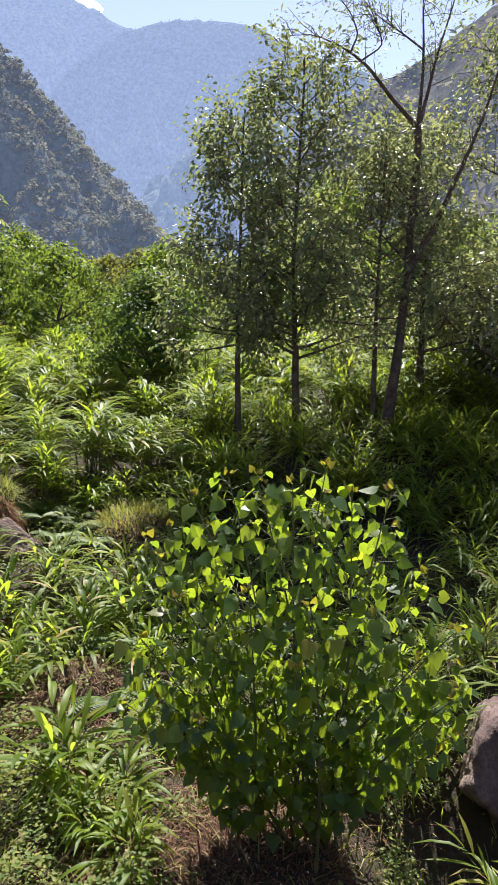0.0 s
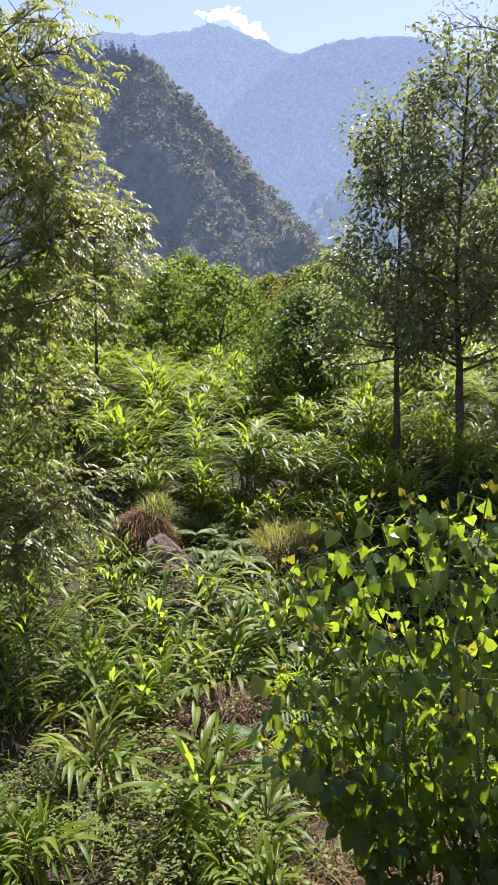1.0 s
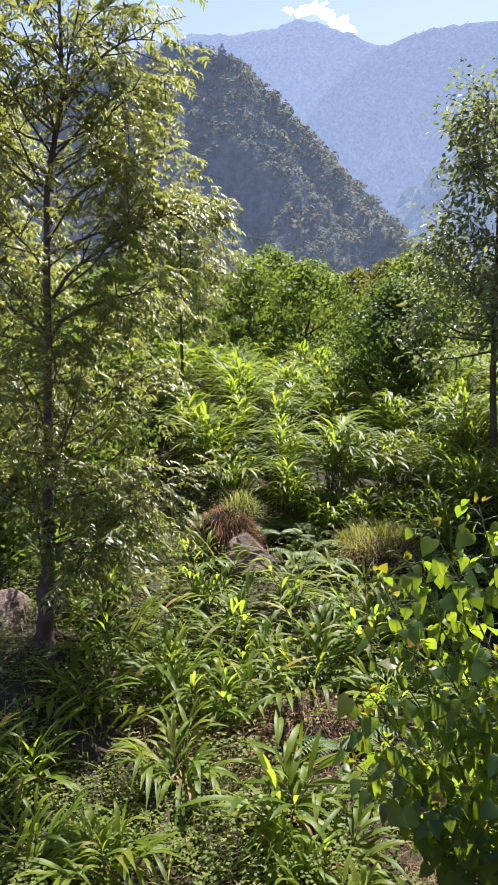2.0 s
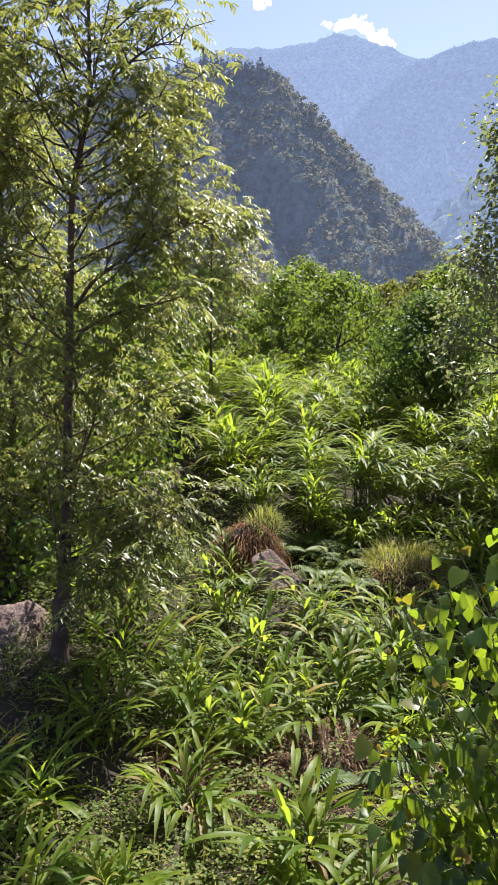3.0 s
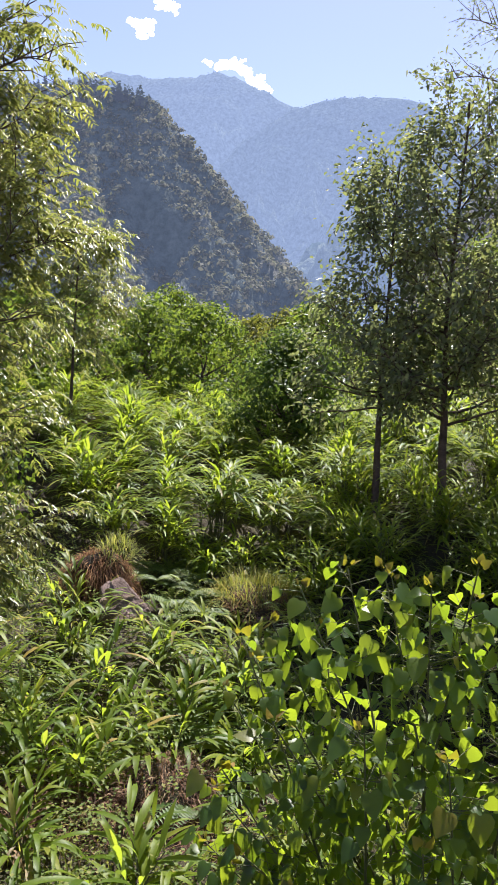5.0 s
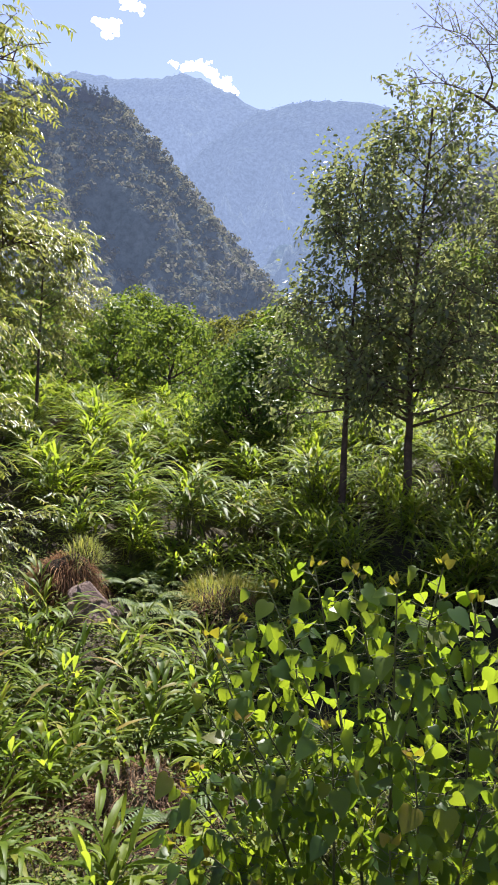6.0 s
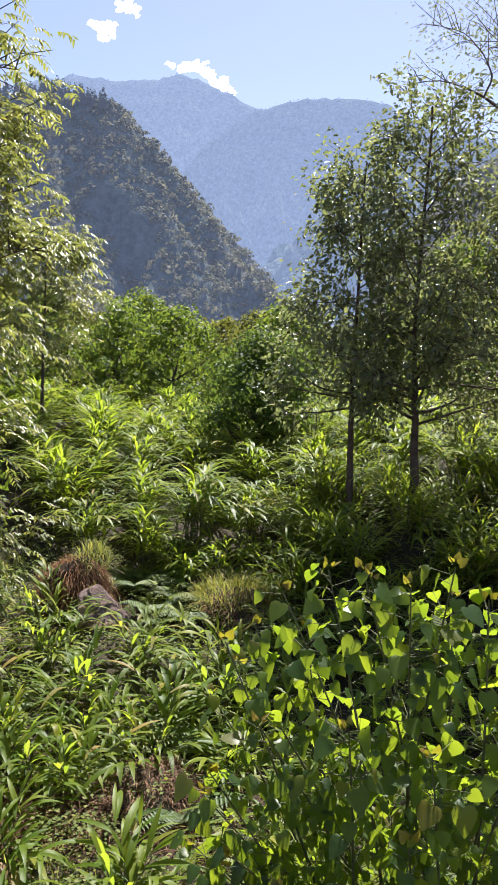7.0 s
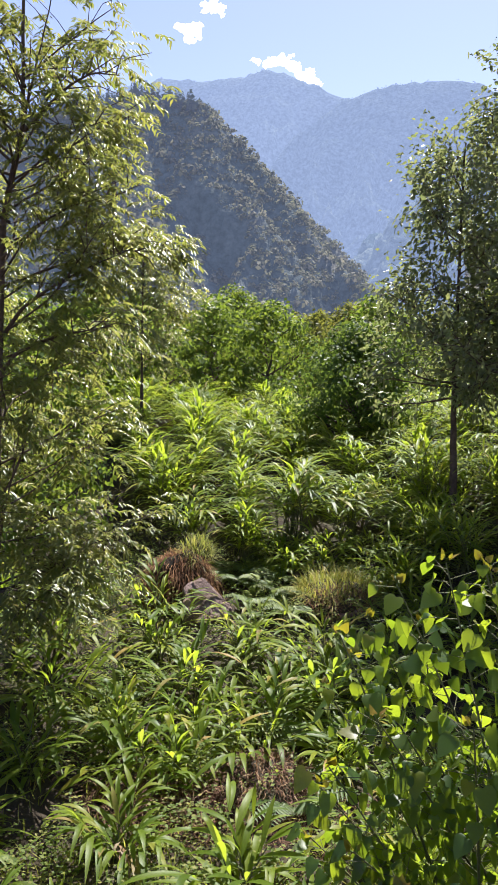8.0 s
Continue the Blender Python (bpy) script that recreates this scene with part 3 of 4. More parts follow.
middle = [(-3.7, 8.1), (-4.95, 9.1), (-3.95, 10.2), (-2.8, 10.3), (-2.05, 9.1), (-2.8, 8.5), (-4.4, 10.9), (-4.1, 7.1), (-2.75, 7.6), (-3.3, 9.3), (-1.9, 10.2), (-5.4, 10.2), (-1.2, 8.2),
          (-3.2, 7.7), (-4.5, 8.4), (-1.5, 9.4), (-5.8, 9.4), (-4.5, 5.6), (-2.1, 8.3), (-5.5, 11.2), (-0.6, 7.2), (-0.3, 8.4), (0.4, 7.5), (0.5, 9.2), (-0.7, 9.8), (1.0, 6.9), (-0.9, 10.9), (0.1, 10.4), (-0.2, 6.5), (-2.3, 13.3), (-1.5, 13.7), (-2.8, 12.9), (-1.0, 12.4), (-3.1, 13.3)]
for n, (x, y) in enumerate(middle):
    m = on_ground(x, y, 57 * n, r0.uniform(0.8, 1.15))
    put(protos[n], m) if n < 4 else place_copy(protos[n % 4], m)
shade = [ginger_plant(400 + n, SHADE_GINGER, canes=11, height=0.7, leaves=10, leaf=0.52, spread=0.65, wide=0.045, segs=3, group="shaded ginger clumps") for n in range(3)]
dark = [(3.1, 10.0), (2.6, 7.9), (3.4, 8.8), (2.1, 9.6), (1.6, 8.6), (4.3, 9.9), (1.95, 4.7), (3.6, 11.2), (2.7, 11.4), (1.2, 10.4), (0.6, 11.6), (1.7, 12.2), (0.0, 12.8), (0.9, 13.4), (-0.9, 13.0), (-0.5, 14.2), (0.5, 14.8), (-1.2, 15.4),
        (3.8, 12.4), (4.6, 11.3), (1.6, 14.3), (3.3, 14.6), (4.6, 13.6), (2.2, 15.6), (-0.2, 16.0), (5.2, 12.3), (3.0, 6.6), (1.35, 6.35), (1.75, 7.2)]
for n, (x, y) in enumerate(dark):
    m = on_ground(x, y, 71 * n, r0.uniform(0.8, 1.15) * (0.9 if y < 5.5 else 1))
    put(shade[n], m) if n < 3 else place_copy(shade[n % 3], m)
for n in range(44):
    x, y = r0.uniform(-1.2, 4.8), r0.uniform(11.2, 14.8)
    place_copy(shade[n % 3], on_ground(x, y, r0.uniform(0, 360), r0.uniform(0.75, 1.1)))
fieldp = [ginger_plant(300 + n, FIELD_GINGER, canes=22, height=0.9, leaves=12, leaf=0.44, spread=0.72, wide=0.047, segs=3, dome=True, group="ginger stand") for n in range(5)]
taken = []
for n in range(9000):
    y = r0.uniform(12.6, 29)
    x = r0.uniform(-0.62, 0.38) * (y + 2)
    if (x > -1.0 and y < 14.8) or (x > -2.9 and y < 13.2) or x < -3.0 - (y - 11) * 0.8 or (abs(x + 2.7) < 1.5 and abs(y - 20.2) < 1.0) or (abs(x + 1.9) < 1.1 and y < 14.3) or (abs(x + 8.7 - 0.42 * (21.8 - y)) < 0.7 and 18.8 < y < 22.9) or (abs(x + 4.2) < 0.9 and y < 13.2):
        continue
    if any((x - a) ** 2 + (y - b) ** 2 < 0.8 + 0.022 * (y - 12) for a, b in taken):
        continue
    m = on_ground(x, y, r0.uniform(0, 360), r0.choice((0.75, 1.0, 1.15, 1.3)) * (0.85 if y < 13.8 else 1.1))
    put(fieldp[len(taken)], m) if len(taken) < 5 else place_copy(fieldp[len(taken) % 5], m)
    taken.append((x, y))
    if len(taken) > 350:
        break


# ---- shrub with heart-shaped leaves ----
def heart_template():
    ring = [(0, 0), (0.16, -0.10), (0.36, -0.06), (0.48, 0.14), (0.44, 0.40), (0.26, 0.70), (0, 1.05)]
    v = [(0, 0, 0), (0, 0.35, -0.03), (0, 0.7, -0.05), (0, 1.05, -0.16)]
    right = [(x, y, 0.10 * x - 0.16 * (y / 1.05) ** 2 + 0.05 * math.sin(9 * y)) for x, y in ring[1:6]]
    left = [(-x, y, z) for x, y, z in right]
    v += right + left
    f = []
    for o, flip in ((4, False), (9, True)):
        tri = [(0, o, o + 1), (0, o + 1, o + 2), (0, o + 2, 1), (1, o + 2, o + 3), (1, o + 3, 2), (2, o + 3, o + 4), (2, o + 4, 3)]
        f += [t[::-1] if flip else t for t in tri]
    return np.array(v, float), np.array(f)


def basis(y, z):
    """Turns with the blade along y and its face towards z."""
    y = unit(y)
    x = unit(np.cross(y, z))
    return np.stack([x, y, np.cross(x, y)], -1)


def heart_shrub():
    r = rng_of(9)
    top = tagged(new("shrub"), "tall bushy shrub with large bright heart-shaped leaves", "shrub")
    hv, hf = heart_template()
    young = mesh_of("young_leaf", hv, hf, YOUNG)
    tips = [(-0.75, 5.3, 1.95), (-0.45, 5.6, 2.2), (-0.15, 5.3, 2.42), (0.05, 5.2, 2.45), (0.3, 5.0, 2.42), (0.55, 5.2, 2.50), (0.75, 5.3, 2.3), (1.0, 5.1, 2.35), (1.1, 5.4, 2.0), (1.3, 5.2, 1.7),
            (1.45, 5.0, 1.35), (-0.75, 4.9, 1.35), (-0.5, 5.0, 1.6), (0.0, 4.7, 1.75), (0.4, 4.6, 1.7), (0.8, 4.7, 1.6), (1.15, 4.7, 1.3), (1.4, 4.8, 0.95), (-0.6, 4.8, 0.95), (0.1, 5.6, 2.3), (0.6, 5.7, 2.2), (-0.3, 5.8, 1.9),
            (-0.65, 5.0, 0.75), (-0.35, 4.75, 0.8), (1.5, 5.1, 0.5), (1.55, 5.4, 0.65), (1.3, 4.8, 0.55), (1.55, 5.0, 1.1), (1.55, 5.2, 0.8), (0.3, 4.5, 1.3),
            (-0.9, 5.6, 1.5), (-0.85, 5.2, 1.05), (-0.65, 5.8, 1.9), (-0.95, 5.4, 0.6), (-0.7, 5.5, 1.75)]
    roots, ways, sizes, faces, pet = [], [], [], [], []
    for n, tip in enumerate(tips):
        tip = np.array(tip) + (0, 0, 0.09)
        b = np.array((0.35 + r.normal(0, 0.22), 5.35 + r.normal(0, 0.18), -0.55))
        mid = (b + tip) / 2 + np.array((tip[0] - b[0], tip[1] - b[1], 0)) * -0.15 + r.normal(0, 0.05, 3)
        s = np.linspace(0, 1, 9)[:, None]
        pts = (1 - s) ** 2 * b + 2 * s * (1 - s) * mid + s * s * tip
        piece("stem", mesh_of("stem", *polyline_tube(pts, np.linspace(0.014, 0.004, 9), 6), STEM), top)
        k = 62
        for q in range(k):
            t = 1 - 0.74 * r.random() ** 1.05
            c = ((1 - t) ** 2 * b + 2 * t * (1 - t) * mid + t * t * tip)
            a = r.uniform(0, 2 * np.pi)
            o = np.array((math.cos(a), math.sin(a), r.uniform(0.0, 0.7)))
            l = r.uniform(0.06, 0.24) * (1.25 - 0.5 * t)
            root = c + o * l
            pet.append((c, root, 0.0025, 0.0018))
            roots.append(root)
            w = np.array((math.cos(a), math.sin(a), 0)) * r.uniform(0.2, 0.8) + np.array((0, 0, -1.0)) * r.uniform(0.3, 1.2)
            ways.append(w + r.normal(0, 0.2, 3))
            faces.append(o + np.array((0, -0.4, 0.45)) + r.normal(0, 0.45, 3))
            sizes.append(r.uniform(0.058, 0.132) * (1.05 if t > 0.8 else 0.95))
        for q in range(4):
            a = r.uniform(0, 2 * np.pi)
            o = np.array((math.cos(a), math.sin(a), r.uniform(0.6, 1.8)))
            m = Matrix((basis(o[None], r.normal(size=(1, 3)))[0] * r.uniform(0.03, 0.065)).tolist()).to_4x4()
            m.translation = tip + o * 0.02
            piece("young_leaf", young, top, "small reddish-yellow young leaf").matrix_basis = m
    roots, sizes = np.array(roots), np.array(sizes)
    R = basis(np.array(ways), np.array(faces)) * sizes[:, None, None]
    tagged(piece("leaf_stalk", mesh_of("leaf_stalk", *tubes(pet, 4), STEM), top), kind="stuff")
    shapes = [mesh_of("leaf", hv * (w, 1, c), hf, HEART) for w, c in ((1, 1), (0.9, 1.8), (1.1, 0.4), (0.95, -0.6))]
    order = np.argsort(roots[:, 1] - 0.8 * roots[:, 2])
    for q in order[:290]:
        ob = piece("leaf", shapes[q % 4], top)
        m = Matrix(R[q].tolist()).to_4x4()
        m.translation = roots[q]
        ob.matrix_basis = m
    rest = order[290:]
    v = (np.einsum("kij,nj->kni", R[rest], hv) + roots[rest][:, None]).reshape(-1, 3)
    f = (hf[None] + (np.arange(len(rest)) * len(hv))[:, None, None]).reshape(-1, 3)
    tagged(piece("leaves", mesh_of("leaves", v, f, HEART), top), kind="stuff")


heart_shrub()


# ---- trees ----
def grow(r, line, r_0, d, n, sub, fill, twig_len, inner, spread, loose, segs_all, P, D):
    """Twigs along a limb, and the roots and ways of the leaves on them."""
    segs_all.append((line, np.linspace(r_0, 0.004, n + 1)))
    for q in range(sub):
        t = r.uniform(inner, 1.0)
        b = np.array([np.interp(t, np.linspace(0, 1, n + 1), line[:, i]) for i in range(3)])
        w = unit(d * 0.7 + r.normal(0, 0.7, 3) + np.array((0, 0, 0.15)))
        ln = twig_len * r.uniform(0.5, 1.2) * (1.25 - 0.5 * t)
        l2 = np.array([b, b + w * ln * 0.5 + r.normal(0, 0.05, 3) * ln, b + w * ln + np.array((0, 0, -0.12 * ln))])
        segs_all.append((l2, np.linspace(min(r_0 * 0.4, 0.008), 0.003, 3)))
        for _ in range(fill):
            u = r.uniform(0.15, 1.05)
            P.append(b + w * ln * u + np.clip(r.normal(0, spread, 3), -1.6 * spread, 1.6 * spread) * twig_len)
            D.append(w * 0.8 + r.normal(0, loose, 3) * (1, 1, 0.75))


def tree(name, label, seed, trunk, radii, limbs, leaf, material, spread=0.16, inner=0.2, stout=0.012, flare=1.3, bark=BARK, twig_len=0.5, sub=6, fill=14, burl=1.0, loose=0.8, paths=()):
    """trunk: points from the root up; limbs: rows of height share, turn, rise, length; leaf: dict of kind and sizes."""
    r = rng_of(seed)
    top = new(name)
    tagged(top, label, "tree")
    tp = np.array(trunk, float)
    s = np.linspace(0, 1, len(tp))
    fine_s = np.linspace(0, 1, 26)
    pts = np.stack([np.interp(fine_s, s, tp[:, i]) for i in range(3)], -1)
    pts[1:-1, :2] += np.cumsum(r.normal(0, 0.07 * radii[0], (24, 2)), 0)
    rad = np.interp(fine_s, [0, 0.04, 0.1, 0.5, 1], [radii[0] * flare, radii[0] * (0.5 + 0.4 * flare), radii[0], 0.42 * (radii[0] + radii[1]), radii[1]])
    rad[3] *= burl
    P, D = [], []
    for row in (*limbs, *paths):
        segs_all = []
        if len(row) == 3:
            # a limb with a course of its own: points, thickness, leaves to a twig
            pts3, r_0, leafy = row
            course = np.array(pts3, float)
            u = np.linspace(0, 1, 17)
            line = np.stack([np.interp(u, np.linspace(0, 1, len(course)), course[:, i]) for i in range(3)], -1)
            line[1:-1] = (line[:-2] + 2 * line[1:-1] + line[2:]) / 4
            n, d = 16, unit(course[-1] - course[0])
            grow(r, line, r_0, d, n, sub + 5, leafy, twig_len, inner, spread, loose, segs_all, P, D)
            piece("limb", mesh_of("limb", *join(*[polyline_tube(l, rr, 6) for l, rr in segs_all]), bark), top)
            continue
        h, turn, rise, length = row
        c = np.array([np.interp(h, fine_s, pts[:, i]) for i in range(3)])
        r_0 = min(0.6 * np.interp(h, fine_s, rad), 0.007 + stout * length)
        d = np.array((math.cos(turn), math.sin(turn), rise))
        d /= np.linalg.norm(d)
        n = 8
        line, way = [c], d.copy()
        for q in range(n):
            way = unit(way + r.normal(0, 0.10, 3) + np.array((0, 0, 0.03)))
            line.append(line[-1] + way * length / n)
        line = np.array(line)
        grow(r, line, r_0, d, n, sub, fill, twig_len, inner, spread, loose, segs_all, P, D)
        limb = join(*[polyline_tube(l, rr, 5) for l, rr in segs_all])
        piece("limb", mesh_of("limb", *limb, bark), top)
    piece("trunk", mesh_of("trunk", *polyline_tube(pts, rad, 10), bark), top)
    P, D = np.array(P), np.array(D)
    k = len(P)
    if leaf["kind"] == "pinnate":
        m = leaf["pairs"]
        t = np.tile(np.repeat(np.linspace(0.2, 1, m), 2), (k, 1))
        ax = unit(D * np.array((1, 1, 0.6)))
        stalk = leaf["stalk"] * r.uniform(0.7, 1.2, (k, 1))
        q = P[:, None] + ax[:, None] * (stalk * t)[..., None]
        q[..., 2] -= 0.45 * stalk * t ** 2
        side = unit(np.cross(ax, (0, 0, 1.0)))
        sg = np.tile([1, -1], m)[None, :, None]
        way = ax[:, None] * 0.55 + side[:, None] * sg + np.array((0, 0, -0.45)) + r.normal(0, 0.2, (k, 2 * m, 3))
        sz = leaf["size"] * r.uniform(0.7, 1.2, k * 2 * m)
        v, f = small_leaves(q.reshape(-1, 3), way.reshape(-1, 3), sz, sz * leaf["slim"], r.uniform(0.1, 0.5, k * 2 * m))
    else:
        sz = leaf["size"] * r.uniform(0.6, 1.3, k)
        D[:, 2] -= 0.35
        v, f = small_leaves(P, D, sz, sz * leaf["slim"], r.uniform(0.0, 0.5, k), side=np.cross(D, r.normal(size=(k, 3)) + np.array((0, 0, 0.8))))
    piece("crown", mesh_of("crown", v, f, material), top)
    return top


def limb_rows(seed, n, lo, hi, length, rise=(0.1, 0.7), shape=None, lift=0.6):
    r = rng_of(seed)
    rows = []
    for q in range(n):
        h = lo + (hi - lo) * (q + r.random()) / n
        u = (h - lo) / (hi - lo)
        k = shape(u) if shape else (0.55 + 0.9 * u * (1 - u) * 2) * (1.05 - 0.55 * u)
        rows.append((h, q * 2.4 + r.normal(0, 0.4), r.uniform(*rise) + lift * u, length * k * r.uniform(0.55, 1.3)))
    return rows


PIN = dict(kind="pinnate", pairs=6, stalk=0.25, size=0.082, slim=0.32)
FARPIN = dict(kind="pinnate", pairs=4, stalk=0.28, size=0.13, slim=0.32)
OVAL = dict(kind="oval", size=0.1, slim=0.5)

# the tall tree with feathery leaves
rt = rng_of(54)
tall_limbs = [(rt.uniform(0.24, 0.36), rt.uniform(-0.45, 1.3), rt.uniform(0.0, 0.35), rt.uniform(1.1, 1.8)) for _ in range(10)]
tall_limbs += [(rt.uniform(0.26, 0.38), rt.uniform(1.7, 3.4), rt.uniform(0.1, 0.5), rt.uniform(1.2, 1.9)) for _ in range(6)]
tall_limbs += [(0.34 + 0.32 * q / 33, 2.4 * q + rt.normal(0, 0.3), rt.uniform(0.3, 0.9), rt.uniform(1.5, 2.3)) for q in range(34)]
tall_limbs += [(0.66 + 0.31 * q / 9, 2.4 * q + 1.0, rt.uniform(0.7, 1.5), rt.uniform(1.2, 2.0)) for q in range(10)]
tall_limbs += [(0.125, 0.2, 1.0, 1.5), (0.125, 0.1, 1.7, 1.7), (0.125, 0.5, 7.0, 2.2), (0.125, 0.0, 12.0, 2.4), (0.125, 2.6, 6.0, 1.8)]
tall_courses = [([(-4.6, 8.3, 6.5), (-5.0, 8.3, 6.85), (-5.5, 8.2, 7.1), (-6.1, 8.2, 7.5)], 0.02, 9),
                ([(-4.75, 8.3, 5.9), (-5.2, 8.3, 6.3), (-5.7, 8.2, 6.6), (-6.3, 8.1, 6.7)], 0.02, 9),
                ([(-4.6, 8.3, 6.7), (-4.9, 8.4, 7.2), (-5.3, 8.4, 7.7), (-5.6, 8.4, 8.4)], 0.02, 9),
                ([(-4.85, 8.3, 5.3), (-5.4, 8.3, 5.6), (-5.9, 8.3, 5.8), (-6.4, 8.3, 5.8)], 0.02, 9),
                ([(-4.9, 8.1, 3.62), (-4.7, 8.05, 3.85), (-4.3, 7.95, 3.98), (-3.9, 7.9, 4.05), (-3.4, 7.8, 4.1)], 0.028, 7),
                ([(-4.85, 8.15, 4.1), (-4.6, 8.1, 4.35), (-4.25, 8.1, 4.55), (-3.9, 8.1, 4.7), (-3.3, 8.1, 4.9)], 0.026, 7),
                ([(-4.92, 8.1, 3.66), (-5.2, 8.0, 3.95), (-5.6, 8.0, 4.15), (-6.2, 8.0, 4.4)], 0.026, 7),
                ([(-4.62, 8.3, 6.25), (-4.25, 8.2, 6.45), (-4.0, 8.2, 6.62), (-3.7, 8.1, 6.66), (-3.4, 8.1, 6.6)], 0.024, 3),
                ([(-4.85, 8.25, 5.6), (-4.4, 8.1, 5.8), (-3.95, 8.0, 6.05), (-3.5, 7.9, 6.1)], 0.018, 6),
                ([(-4.9, 8.2, 4.9), (-4.4, 8.1, 5.2), (-3.9, 8.0, 5.35), (-3.3, 7.9, 5.4)], 0.018, 6),
                ([(-4.9, 8.2, 4.6), (-4.3, 8.3, 4.8), (-3.7, 8.4, 4.95), (-3.1, 8.4, 4.9)], 0.018, 6)]
tree("tree", "slender tree with feathery pinnate leaves and a grey-brown trunk", 51,
     [(-5.03, 7.72, 0.05), (-4.99, 7.85, 0.9), (-4.97, 7.9, 1.36), (-4.93, 8.1, 3.57), (-4.9, 8.3, 5.45), (-4.62, 8.3, 6.3), (-4.6, 8.3, 6.9), (-4.45, 8.3, 9.3)], (0.082, 0.012),
     tall_limbs, PIN, SUMAC, twig_len=0.62, sub=8, fill=5, inner=0.35, stout=0.004, flare=2.0, burl=1.6, loose=0.5, paths=tall_courses)

tree("tree", "leafy tree with feathery leaves behind the tall tree", 57, [(-7.7, 10.3, 0.1), (-7.6, 10.4, 3.5), (-7.7, 10.5, 7.5)], (0.07, 0.015), limb_rows(58, 30, 0.2, 0.97, 1.9, (0.2, 0.8)), FARPIN, SUMAC, twig_len=0.7, sub=8, fill=6)

# the trees that stand on the shaded side
DARK_TREE = "thin tree with small dark leaves in a loose crown"
tree("tree", DARK_TREE, 61, [(0.92, 14.2, 1.1), (0.88, 14.2, 3.1), (0.80, 14.2, 4.7), (0.99, 14.2, 8.3)], (0.085, 0.018), limb_rows(62, 46, 0.3, 0.98, 2.25, (-0.05, 0.35), lambda u: 1.12 - 0.8 * u, 0.5), OVAL, ALDER, twig_len=0.75, sub=10, fill=24)
WISP = dict(kind="oval", size=0.06, slim=0.36)
fork_courses = [([(2.9, 13.5, 6.95), (2.66, 13.5, 7.2), (2.4, 13.5, 7.46), (2.1, 13.5, 7.85), (1.91, 13.5, 8.02), (1.66, 13.5, 8.2), (1.4, 13.5, 8.32), (1.05, 13.5, 8.46), (0.55, 13.5, 8.4)], 0.045, 18),
                ([(1.72, 13.5, 8.16), (1.85, 13.5, 8.45), (1.7, 13.5, 8.8), (1.4, 13.5, 9.15), (0.9, 13.5, 9.3)], 0.018, 28),
                ([(1.9, 13.5, 8.02), (2.3, 13.6, 8.3), (2.1, 13.6, 8.8), (1.9, 13.6, 9.3), (1.5, 13.6, 9.7)], 0.017, 28),
                ([(2.9, 13.5, 6.95), (2.95, 13.5, 7.6), (2.96, 13.5, 8.2), (2.92, 13.5, 9.0), (2.95, 13.5, 10.2)], 0.036, 24),
                ([(2.92, 13.5, 6.95), (3.05, 13.5, 7.5), (3.17, 13.5, 8.05), (3.4, 13.5, 8.8), (3.7, 13.5, 9.9)], 0.038, 24),
                ([(2.95, 13.5, 8.2), (2.6, 13.5, 8.45), (2.2, 13.5, 8.7), (1.7, 13.5, 9.2)], 0.02, 28),
                ([(2.78, 13.5, 4.5), (2.95, 13.5, 4.75), (3.26, 13.5, 5.3), (3.6, 13.5, 6.1), (3.97, 13.5, 6.95), (4.3, 13.5, 8.0), (4.5, 13.5, 9.4)], 0.075, 14)]
tree("tree", "forked tree with a leaning grey trunk and open crown", 63, [(2.42, 13.5, 1.15), (2.6, 13.5, 2.6), (2.77, 13.5, 4.5), (2.9, 13.5, 7.0)], (0.12, 0.06),
     limb_rows(64, 6, 0.6, 0.9, 1.5), WISP, ALDER, twig_len=0.75, sub=12, fill=17, inner=0.25, stout=0.02, paths=fork_courses)
tree("tree", DARK_TREE, 65, [(2.34, 14.0, 1.2), (2.36, 14.0, 4.2), (2.45, 14.0, 7.0)], (0.06, 0.015), limb_rows(66, 30, 0.4, 0.98, 1.8, (-0.05, 0.35), lambda u: 1.12 - 0.8 * u, 0.5), OVAL, ALDER, twig_len=0.8, sub=9, fill=15)
tree("tree", DARK_TREE, 67, [(-0.22, 14.4, 1.1), (-0.22, 14.4, 3.9), (-0.07, 14.5, 7.5)], (0.07, 0.015), limb_rows(68, 34, 0.34, 0.98, 1.4, (-0.05, 0.35), lambda u: 1.12 - 0.8 * u, 0.5), OVAL, ALDER, twig_len=0.8, sub=10, fill=23)
tree("tree", DARK_TREE, 73, [(3.5, 15.2, 1.4), (3.5, 15.2, 4), (3.6, 15.3, 7.2)], (0.09, 0.015), limb_rows(74, 34, 0.3, 0.98, 2.1, (-0.05, 0.35), lambda u: 1.12 - 0.8 * u, 0.5), OVAL, ALDER, twig_len=0.9, sub=9, fill=23)
tree("tree", DARK_TREE, 75, [(5.2, 14.5, 1.2), (5.1, 14.5, 4), (4.9, 14.6, 10.2)], (0.09, 0.015), limb_rows(76, 36, 0.2, 0.98, 2.4, (-0.05, 0.35), lambda u: 1.12 - 0.8 * u, 0.5), OVAL, ALDER, twig_len=0.9, sub=9, fill=23)
tree("tree", "thin dark-trunked tree with a light open crown", 69, [(-8.76, 20.3, 1.6), (-8.72, 20.3, 4.2), (-8.58, 20.3, 7.4)], (0.06, 0.015), limb_rows(70, 26, 0.48, 0.98, 1.7), FARPIN, SUMAC, twig_len=0.9, sub=7, fill=5)


